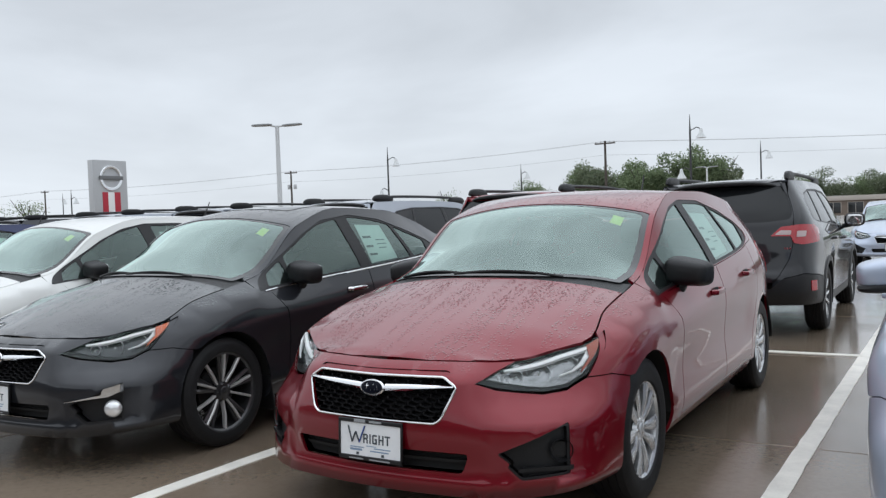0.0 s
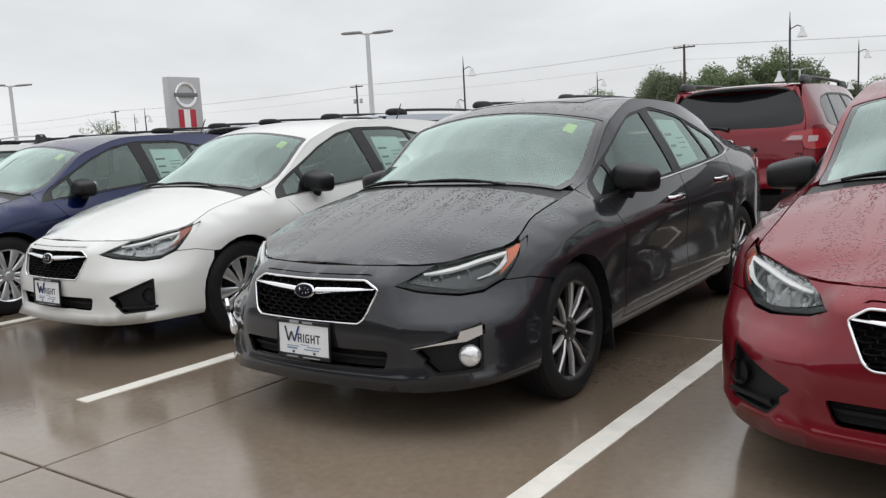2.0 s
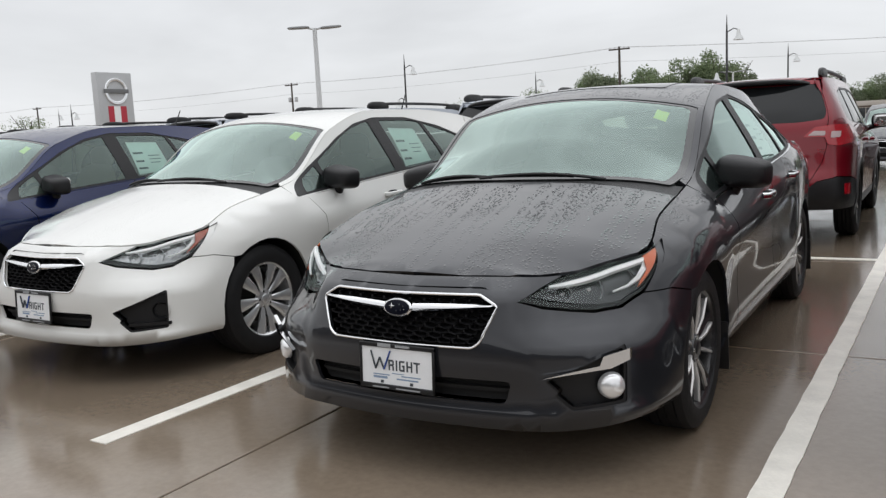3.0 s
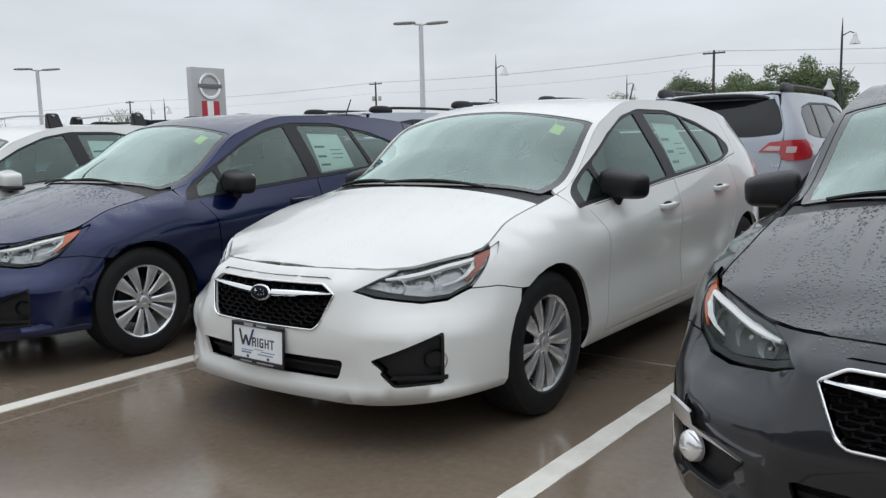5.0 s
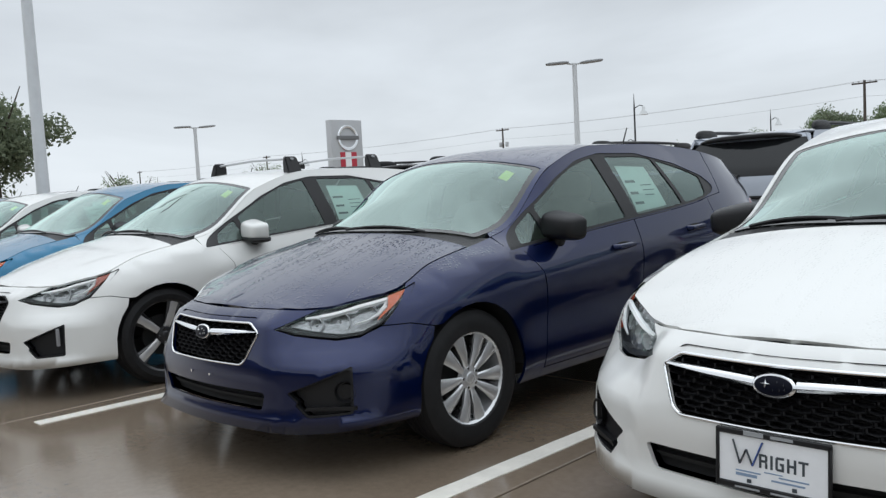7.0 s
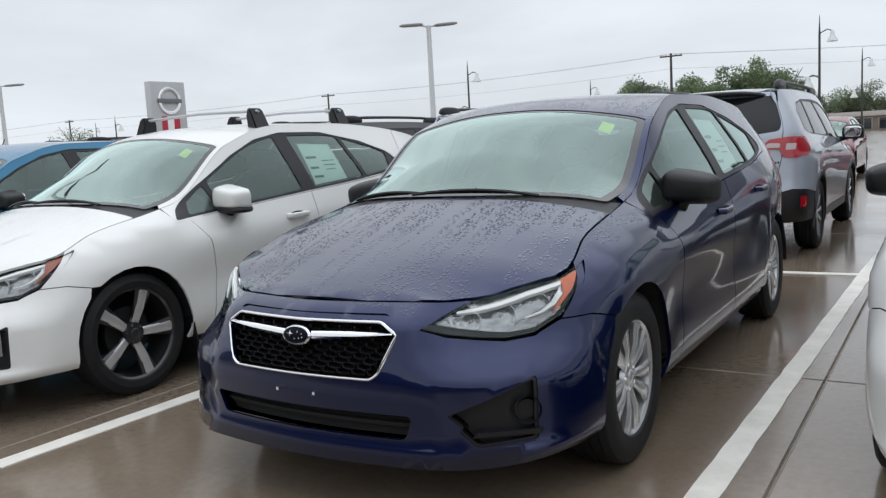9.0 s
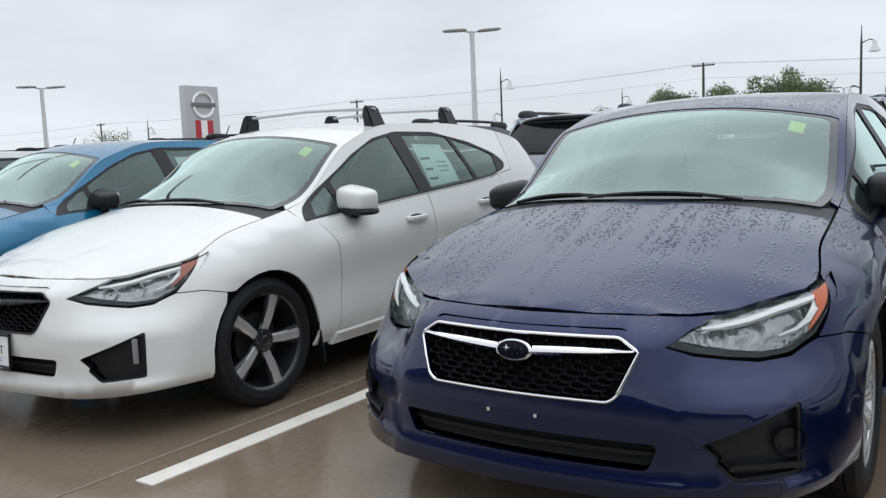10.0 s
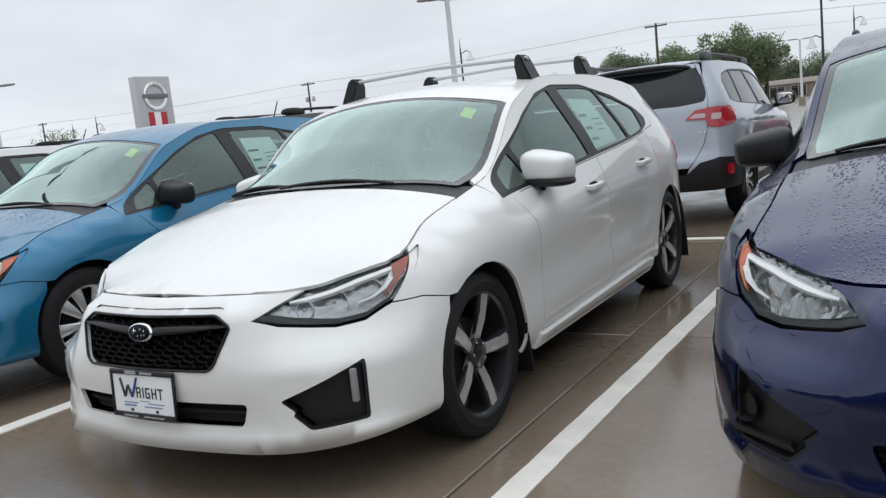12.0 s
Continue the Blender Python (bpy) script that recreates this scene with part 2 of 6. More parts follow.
def concrete_mat():
    m = mat("wet_concrete", (0.2, 0.17, 0.14), 0.3)
    nt = m.node_tree
    b = nt.nodes["Principled BSDF"]
    L = nt.links.new
    ge = nt.nodes.new("ShaderNodeNewGeometry")
    oi = nt.nodes.new("ShaderNodeObjectInfo")

    def noise_node(scale, detail, rough):
        n = nt.nodes.new("ShaderNodeTexNoise")
        n.inputs["Scale"].default_value, n.inputs["Detail"].default_value = scale, detail
        n.inputs["Roughness"].default_value = rough
        L(ge.outputs["Position"], n.inputs["Vector"])
        return n
    big, fine, wet = noise_node(0.55, 6, 0.6), noise_node(26, 5, 0.7), noise_node(0.9, 5, 0.55)
    r = nt.nodes.new("ShaderNodeValToRGB")
    r.color_ramp.elements[0].position, r.color_ramp.elements[0].color = 0.3, (0.156, 0.119, 0.086, 1)
    r.color_ramp.elements[1].position, r.color_ramp.elements[1].color = 0.72, (0.245, 0.195, 0.147, 1)
    L(big.outputs[0], r.inputs[0])
    fr = nt.nodes.new("ShaderNodeMapRange")
    fr.inputs["From Min"].default_value, fr.inputs["From Max"].default_value = 0.25, 0.75
    fr.inputs["To Min"].default_value, fr.inputs["To Max"].default_value = 0.86, 1.14
    L(fine.outputs[0], fr.inputs[0])
    orr = nt.nodes.new("ShaderNodeMapRange")
    orr.inputs["To Min"].default_value, orr.inputs["To Max"].default_value = 0.93, 1.07
    L(oi.outputs["Random"], orr.inputs[0])
    mm = nt.nodes.new("ShaderNodeMath")
    mm.operation = "MULTIPLY"
    L(fr.outputs[0], mm.inputs[0])
    L(orr.outputs[0], mm.inputs[1])
    mu = nt.nodes.new("ShaderNodeVectorMath")
    mu.operation = "SCALE"
    L(r.outputs[0], mu.inputs[0])
    L(mm.outputs[0], mu.inputs["Scale"])
    L(mu.outputs[0], b.inputs["Base Color"])
    b.inputs["Coat Weight"].default_value, b.inputs["Coat Roughness"].default_value = 0.5, 0.20
    ro = nt.nodes.new("ShaderNodeMapRange")
    ro.inputs["From Min"].default_value, ro.inputs["From Max"].default_value = 0.35, 0.65
    ro.inputs["To Min"].default_value, ro.inputs["To Max"].default_value = 0.05, 0.24
    L(wet.outputs[0], ro.inputs[0])
    L(ro.outputs[0], b.inputs["Roughness"])
    bu = nt.nodes.new("ShaderNodeBump")
    bu.inputs["Strength"].default_value, bu.inputs["Distance"].default_value = 0.12, 0.004
    L(fine.outputs[0], bu.inputs["Height"])
    L(bu.outputs[0], b.inputs["Normal"])
    return m


CONCRETE = concrete_mat()

# ---- mesh tools ----
from mathutils.geometry import delaunay_2d_cdt


def pchip(xs, ys):
    """A smooth curve through the keys that does not overshoot; ys may hold several columns."""
    xs, ys = np.asarray(xs, float), np.asarray(ys, float)
    flat = ys.ndim == 1
    if flat:
        ys = ys[:, None]
    h = np.diff(xs)[:, None]
    d = np.diff(ys, axis=0) / h
    m = np.zeros_like(ys)
    m[0], m[-1] = d[0], d[-1]
    a, b = d[:-1], d[1:]
    ok = a * b > 0
    m[1:-1] = np.where(ok, 2 * a * b / np.where(ok, a + b, 1), 0)

    def f(x):
        x = np.atleast_1d(np.asarray(x, float))
        i = np.clip(np.searchsorted(xs, x, side="right") - 1, 0, len(xs) - 2)
        hh = h[i]
        t = np.clip((x - xs[i])[:, None] / hh, 0, 1)
        v = (2 * t**3 - 3 * t**2 + 1) * ys[i] + (t**3 - 2 * t**2 + t) * hh * m[i] + (3 * t**2 - 2 * t**3) * ys[i + 1] + (t**3 - t**2) * hh * m[i + 1]
        return v[:, 0] if flat else v
    return f


def row_pchip(Z, D, z):
    """One such curve a row, each read at one z."""
    h = np.diff(Z, axis=1)
    d = np.diff(D, axis=1) / h
    m = np.zeros_like(D)
    m[:, 0], m[:, -1] = d[:, 0], d[:, -1]
    a, b = d[:, :-1], d[:, 1:]
    # gentle through creases, sharp only at the ends
    m[:, 1:-1] = np.where(a * b > 0, 2 * a * b / np.where(a * b > 0, a + b, 1), 0.25 * (a + b))
    i = np.clip((z[:, None] >= Z).sum(1) - 1, 0, Z.shape[1] - 2)
    r = np.arange(len(z))
    hh, t = h[r, i], np.clip((z - Z[r, i]) / h[r, i], -0.2, 1.2)
    return (2 * t**3 - 3 * t**2 + 1) * D[r, i] + (t**3 - 2 * t**2 + t) * hh * m[r, i] + (3 * t**2 - 2 * t**3) * D[r, i + 1] + (t**3 - t**2) * hh * m[r, i + 1]


class Skin:
    """The outside of a car: a skirt that wraps round it, S(s, z), and a top, T(x, y).
    A station: plan x, plan y, seven heights, seven insets from the plan line."""

    def __init__(self, stations, centre, power=2.2):
        P = np.array([st[:2] for st in stations], float)
        k = np.concatenate([[0], np.cumsum(np.linalg.norm(np.diff(P, axis=0), axis=1))])
        fine = np.linspace(0, k[-1], 600)
        # smooth plan line, mirrored at both ends
        Pm = np.vstack([P[1] * (-1, 1), P, P[-2] * (-1, 1)])
        km = np.concatenate([[-k[1]], k, [k[-1] + (k[-1] - k[-2])]])
        m = (Pm[2:] - Pm[:-2]) / (km[2:] - km[:-2])[:, None]
        i = np.clip(np.searchsorted(k, fine, side="right") - 1, 0, len(k) - 2)
        h = (k[i + 1] - k[i])[:, None]
        t = (fine - k[i])[:, None] / h
        xy = (2 * t**3 - 3 * t**2 + 1) * P[i] + (t**3 - 2 * t**2 + t) * h * m[i] + (3 * t**2 - 2 * t**3) * P[i + 1] + (t**3 - t**2) * h * m[i + 1]
        self.k, self.xy, self.send = fine, xy, k[-1]
        tan = np.gradient(xy, axis=0)
        tan /= np.linalg.norm(tan, axis=1)[:, None]
        self.nor = np.stack([tan[:, 1], -tan[:, 0]], 1)
        self.Z = pchip(k, [st[2] for st in stations])
        self.D = pchip(k, [st[3] for st in stations])
        s = np.linspace(0, k[-1], 500)
        top = self.S(s, self.Z(s)[:, 6])
        y = np.maximum.accumulate(top[:, 1] + np.arange(500) * 1e-7)
        self.ty, self.tx, self.tz = y, top[:, 0], top[:, 2]
        self.zc = pchip(*zip(*centre))
        self.power = power

    def S(self, s, z):
        s, z = np.atleast_1d(np.asarray(s, float)), np.atleast_1d(np.asarray(z, float))
        a = np.clip(np.abs(s), 0, self.send)
        d = row_pchip(self.Z(a), self.D(a), z)
        px = np.interp(a, self.k, self.xy[:, 0])
        py = np.interp(a, self.k, self.xy[:, 1])
        nx = np.interp(a, self.k, self.nor[:, 0])
        ny = np.interp(a, self.k, self.nor[:, 1])
        return np.stack([np.where(s < 0, -1, 1) * (px - d * nx), py - d * ny, z], 1)

    def T(self, x, y):
        x, y = np.atleast_1d(np.asarray(x, float)), np.atleast_1d(np.asarray(y, float))
        xc = np.maximum(np.interp(y, self.ty, self.tx), 0.02)
        zc = np.interp(y, self.ty, self.tz)
        c = self.zc(y)
        u = np.clip(np.abs(x) / xc, 0, 1.1)
        return np.stack([x, y, c + (zc - c) * u**self.power], 1)

    def edge(self, y):
        return float(np.interp(y, self.ty, self.tx))

    def sy(self, y):
        """Plan length at which the side lies at y."""
        half = len(self.k)
        return float(np.interp(y, self.xy[:, 1], self.k[:half]))

    def q(self, x, y, z):
        """The skirt's (s, z) next to a place."""
        s = np.linspace(0, self.send, 900)
        p = self.S(s, np.full(900, z))
        return float(s[np.argmin((p[:, 0] - x)**2 + (p[:, 1] - y)**2)]), z

    def front_y(self, x, z):
        """How far back the nose lies at x and z."""
        s = np.linspace(0, .62, 160)
        p = self.S(s, np.full(160, float(z)))
        return float(np.interp(abs(x), p[:, 0], p[:, 1]))

    def topz(self, s):
        return float(self.Z([abs(s)])[0, 6])


def dense(poly, step):
    out = []
    for (a, b), (c, d) in zip(poly, poly[1:] + poly[:1]):
        n = max(1, int(math.hypot(c - a, d - b) / step + 0.5))
        out += [(a + (c - a) * i / n, b + (d - b) * i / n) for i in range(n)]
    return out


def rounded(poly, r, n=4):
    out = []
    for i, p in enumerate(poly):
        a, b = poly[i - 1], poly[(i + 1) % len(poly)]
        la, lb = math.dist(p, a), math.dist(p, b)
        ka, kb = min(r / la, 0.45), min(r / lb, 0.45)
        A = (p[0] + (a[0] - p[0]) * ka, p[1] + (a[1] - p[1]) * ka)
        B = (p[0] + (b[0] - p[0]) * kb, p[1] + (b[1] - p[1]) * kb)
        for j in range(n + 1):
            t = j / n
            out.append(tuple((1 - t)**2 * A[k] + 2 * t * (1 - t) * p[k] + t * t * B[k] for k in (0, 1)))
    return out


def flip(poly):
    return [(-u, v) for u, v in reversed(poly)]


def inside(poly, pts):
    P = np.asarray(poly)
    x, y = pts[:, 0][:, None], pts[:, 1][:, None]
    x0, y0, (x1, y1) = P[:, 0], P[:, 1], np.roll(P, -1, 0).T
    cross = ((y0 > y) != (y1 > y)) & (x < (x1 - x0) * (y - y0) / np.where(y1 == y0, 1e-12, y1 - y0) + x0)
    return cross.sum(1) % 2 == 1


def sheet(name, F, outer, holes=(), step=0.06, depth=0.014, lift=0.0):
    """A panel of the surface F inside outer and outside the holes, with turned-in rims."""
    polys = [dense(list(outer), step * 0.7)] + [dense(list(h), step * 0.55) for h in holes]
    verts, edges = [], []
    for p in polys:
        n0 = len(verts)
        verts += p
        edges += [(n0 + i, n0 + (i + 1) % len(p)) for i in range(len(p))]
    B = np.array(verts)
    lo, hi = B.min(0), B.max(0)
    gx, gy = np.meshgrid(np.arange(lo[0] + step / 2, hi[0], step), np.arange(lo[1] + step / 2, hi[1], step))
    G = np.stack([gx.ravel(), gy.ravel()], 1)
    if len(G):
        ok = inside(polys[0], G)
        for p in polys[1:]:
            ok &= ~inside(p, G)
        G = G[ok]
    if len(G):
        dist = np.sqrt(((G[:, None] - B[None])**2).sum(2)).min(1)
        G = G[dist > step * 0.4]
    pts = [Vector(p) for p in verts] + [Vector(p) for p in G]
    vo, _, fo, *_ = delaunay_2d_cdt(pts, edges, [], 0, 1e-6)
    V = np.array([tuple(v) for v in vo])
    Fc = np.array([f for f in fo if len(f) == 3])
    cen = V[Fc].mean(1)
    ok = inside(polys[0], cen)
    for p in polys[1:]:
        ok &= ~inside(p, cen)
    Fc = Fc[ok]
    A = V[Fc]
    area = (A[:, 1, 0] - A[:, 0, 0]) * (A[:, 2, 1] - A[:, 0, 1]) - (A[:, 2, 0] - A[:, 0, 0]) * (A[:, 1, 1] - A[:, 0, 1])
    Fc[area < 0] = Fc[area < 0][:, ::-1]
    Fc = Fc[np.abs(area) > 1e-9]
    e = 0.004
    du = F(V[:, 0] + e, V[:, 1]) - F(V[:, 0] - e, V[:, 1])
    dv = F(V[:, 0], V[:, 1] + e) - F(V[:, 0], V[:, 1] - e)
    N = np.cross(du, dv)
    N /= np.maximum(np.linalg.norm(N, axis=1), 1e-9)[:, None]
    X = F(V[:, 0], V[:, 1]) + N * lift
    count = {}
    for f in Fc:
        for a, b in ((f[0], f[1]), (f[1], f[2]), (f[2], f[0])):
            count[(a, b)] = 1
    rim = [(a, b) for a, b in count if (b, a) not in count]
    faces = [tuple(int(i) for i in f) for f in Fc]
    normals = [N[i] for f in Fc for i in f]
    verts3 = [tuple(v) for v in X]
    if depth:
        inner = {}
        for a, b in rim:
            for i in (a, b):
                if i not in inner:
                    inner[i] = len(verts3)
                    verts3.append(tuple(X[i] - N[i] * depth))
        for a, b in rim:
            faces.append((int(b), int(a), inner[a], inner[b]))
            w = np.cross(X[a] - X[b], N[a])
            w = -w / max(np.linalg.norm(w), 1e-9)
            normals += [w] * 4
    me = bpy.data.meshes.new(name)
    me.from_pydata(verts3, [], faces)
    me.polygons.foreach_set("use_smooth", [True] * len(faces))
    me.update()
    me.normals_split_custom_set([tuple(n) for n in normals])
    return me


def mesh_from(bm, name, smooth=True, angle=40):
    bm.normal_update()
    for f in bm.faces:
        f.smooth = smooth
    lim = radians(angle)
    for ed in bm.edges:
        if len(ed.link_faces) == 2 and ed.calc_face_angle(0) > lim:
            ed.smooth = False
    me = bpy.data.meshes.new(name)
    bm.to_mesh(me)
    bm.free()
    return me


def part(name, me, material, parent=None, label="", m=None):
    """Links a mesh as one object under a thing or a part."""
    if isinstance(me, bmesh.types.BMesh):
        me = mesh_from(me, name)
    ob = new(name, me)
    if not me.materials:
        me.materials.append(material)
    ob.material_slots[0].link = "OBJECT"
    ob.material_slots[0].material = material
    if parent is not None:
        ob.parent = parent
    if m is not None:
        ob.matrix_basis = m
    if label:
        ob["label"] = label
    return ob


def box(size, at=(0, 0, 0), bevel=0.0, seg=2, m=None, bm=None):
    b = bmesh.new()
    bmesh.ops.create_cube(b, size=1)
    bmesh.ops.scale(b, vec=size, verts=b.verts)
    if bevel:
        bmesh.ops.bevel(b, geom=b.edges[:], offset=bevel, segments=seg, affect="EDGES", profile=0.6)
    if m is not None:
        bmesh.ops.transform(b, matrix=m, verts=b.verts)
    bmesh.ops.translate(b, vec=at, verts=b.verts)
    if bm is not None:
        tmp = bpy.data.meshes.new("t")
        b.to_mesh(tmp)
        b.free()
        bm.from_mesh(tmp)
        bpy.data.meshes.remove(tmp)
        return bm
    return b


def lathe(profile, n=40, axis="X"):
    """Turns (radius, height) points round an axis."""
    bm = bmesh.new()
    rings = []
    for r, h in profile:
        ring = []
        for i in range(n):
            a = 2 * math.pi * i / n
            c, s = r * math.cos(a), r * math.sin(a)
            ring.append(bm.verts.new((h, c, s) if axis == "X" else (c, s, h)))
        rings.append(ring)
    for A, B in zip(rings, rings[1:]):
        for i in range(n):
            bm.faces.new((A[i], A[(i + 1) % n], B[(i + 1) % n], B[i]))
    bmesh.ops.recalc_face_normals(bm, faces=bm.faces)
    return bm


def tube(points, radius, n=8, closed=False, bm=None, taper=None, flat=1.0):
    """A round bar along points."""
    bm = bm or bmesh.new()
    P = [Vector(p) for p in points]
    rings = []
    for i, p in enumerate(P):
        a = P[i - 1] if (i or closed) else p
        b = P[(i + 1) % len(P)] if (i + 1 < len(P) or closed) else p
        t = (b - a).normalized()
        u = t.cross(Vector((0.02, 0.03, 1)))
        if u.length < 1e-3:
            u = t.cross(Vector((1, 0, 0)))
        u.normalize()
        v = u.cross(t)
        r = radius * (taper[i] if taper else 1)
        rings.append([bm.verts.new(p + u * (r * math.cos(2 * math.pi * j / n)) + v * (r * flat * math.sin(2 * math.pi * j / n))) for j in range(n)])
    pairs = list(zip(rings, rings[1:])) + ([(rings[-1], rings[0])] if closed else [])
    for A, B in pairs:
        for j in range(n):
            bm.faces.new((A[j], A[(j + 1) % n], B[(j + 1) % n], B[j]))
    if not closed:
        bm.faces.new(rings[0][::-1])
        bm.faces.new(rings[-1])
    bmesh.ops.recalc_face_normals(bm, faces=bm.faces)
    return bm


def blob(size, at, power=2.6, nu=20, nv=12, shape=None, bm=None):
    """A rounded box-like solid; shape may push its points about."""
    bm = bm or bmesh.new()
    def sp(v, p):
        return math.copysign(abs(v) ** (2 / p), v)
    rows = []
    for j in range(nv + 1):
        b = -math.pi / 2 + math.pi * j / nv
        row = []
        for i in range(nu):
            a = 2 * math.pi * i / nu
            v = Vector((sp(math.cos(b), power) * sp(math.cos(a), power), sp(math.cos(b), power) * sp(math.sin(a), power), sp(math.sin(b), power)))
            v = Vector((v.x * size[0] / 2, v.y * size[1] / 2, v.z * size[2] / 2))
            if shape:
                v = shape(v)
            row.append(bm.verts.new(v + Vector(at)))
        rows.append(row)
    for A, B in zip(rows, rows[1:]):
        for i in range(nu):
            bm.faces.new((A[i], A[(i + 1) % nu], B[(i + 1) % nu], B[i]))
    bmesh.ops.remove_doubles(bm, verts=bm.verts, dist=1e-5)
    bmesh.ops.recalc_face_normals(bm, faces=bm.faces)
    return bm


def prism(poly, F, depth, n_side=(0, 1, 0)):
    """A flat polygon mapped by F, thickened along n_side."""
    bm = bmesh.new()
    a = [bm.verts.new(F(u, v)) for u, v in poly]
    off = Vector(n_side) * depth
    b = [bm.verts.new(Vector(F(u, v)) + off) for u, v in poly]
    bm.faces.new(a)
    bm.faces.new(b[::-1])
    for i in range(len(a)):
        j = (i + 1) % len(a)
        bm.faces.new((a[j], a[i], b[i], b[j]))
    bmesh.ops.recalc_face_normals(bm, faces=bm.faces)
    return bm


CACHE = {}


def once(key, make):
    if key not in CACHE:
        me = make()
        CACHE[key] = mesh_from(me, str(key[-1])) if isinstance(me, bmesh.types.BMesh) else me
    return CACHE[key]

# ---- compact cars ----
def hatch_stations(sedan):
    f = [0.190, 0.222, 0.264, 0.45, 0.59, 0.655, 0.708]
    st = [
        (0.00, 0.000, f, [.06, -.012, .028, .02, .04, .06, .15]),
        (0.40, 0.035, f, [.06, -.012, .028, .02, .06, .085, .18]),
        (0.55, 0.085, [.19, .222, .266, .45, .575, .642, .702], [.06, -.012, .026, .03, .105, .15, .20]),
        (0.70, 0.185, [.195, .227, .272, .46, .575, .648, .708], [.06, -.008, .022, .03, .13, .165, .215]),
        (0.80, 0.320, [.20, .235, .285, .46, .59, .674, .728], [.05, .005, .012, .02, .11, .145, .198]),
        (0.86, 0.520, [.21, .245, .32, .47, .62, .714, .762], [.04, .01, .0, .0, .04, .082, .125]),
        (0.885, 0.80, [.215, .25, .32, .48, .66, .795, .856], [.04, .01, .0, .0, .0, .055, .175]),
        (0.888, 1.15, [.215, .255, .33, .50, .68, .855, .922], [.05, .03, .02, .01, .005, .06, .185]),
        (0.888, 1.35, [.215, .255, .33, .52, .72, .880, .968], [.06, .035, .010, .020, .006, .09, .19]),
        (0.888, 1.80, [.215, .255, .33, .54, .74, .91, 1.275], [.06, .035, .010, .020, .006, .07, .24]),
        (0.888, 2.30, [.215, .255, .33, .55, .76, .945, 1.395], [.06, .035, .010, .020, .006, .06, .29]),
    ]
    back = [.24, .29, .40, .58, .82, 1.03, 1.23]
    if not sedan:
        st += [
            (0.888, 2.90, [.215, .255, .33, .56, .78, .98, 1.405], [.06, .035, .010, .018, .006, .055, .29]),
            (0.880, 3.30, [.215, .255, .33, .57, .80, 1.01, 1.385], [.05, .02, .01, .0, .0, .055, .28]),
            (0.858, 3.75, [.19, .24, .35, .58, .82, 1.04, 1.335], [.04, .01, .0, .0, .0, .07, .25]),
            (0.80, 4.10, [.22, .27, .38, .58, .82, 1.04, 1.28], [.04, .01, .0, .0, .01, .08, .24]),
            (0.70, 4.34, back, [.05, .01, .0, .01, .04, .10, .28]),
            (0.45, 4.44, back, [.05, .01, .0, .02, .06, .14, .36]),
            (0.00, 4.46, back, [.05, .01, .0, .02, .07, .16, .40]),
        ]
    else:
        tail = [.24, .29, .40, .58, .80, .95, 1.03]
        st += [
            (0.888, 2.90, [.215, .255, .33, .56, .78, .97, 1.375], [.06, .035, .010, .018, .006, .055, .29]),
            (0.880, 3.30, [.215, .255, .33, .57, .80, .99, 1.29], [.05, .02, .01, .0, .0, .055, .27]),
            (0.862, 3.70, [.19, .24, .35, .58, .81, .98, 1.13], [.04, .01, .0, .0, .0, .05, .20]),
            (0.83, 4.10, [.22, .27, .38, .58, .80, .96, 1.035], [.04, .01, .0, .0, .0, .04, .13]),
            (0.74, 4.45, tail, [.05, .01, .0, .01, .03, .04, .08]),
            (0.45, 4.60, tail, [.05, .01, .0, .02, .05, .05, .08]),
            (0.00, 4.63, tail, [.05, .01, .0, .02, .05, .05, .08]),
        ]
    return st


C_FRONT = [(.14, .708), (.30, .768), (.60, .862), (.90, .940), (1.03, .974), (1.35, 1.165), (1.70, 1.345), (1.95, 1.402), (2.4, 1.428), (2.8, 1.424)]
SKINS = {
    "hatch": Skin(hatch_stations(False), C_FRONT + [(3.3, 1.40), (3.9, 1.335), (4.06, 1.25)]),
    "sedan": Skin(hatch_stations(True), C_FRONT + [(3.1, 1.385), (3.35, 1.325), (3.95, 1.09), (4.1, 1.065), (4.55, 1.04)]),
}


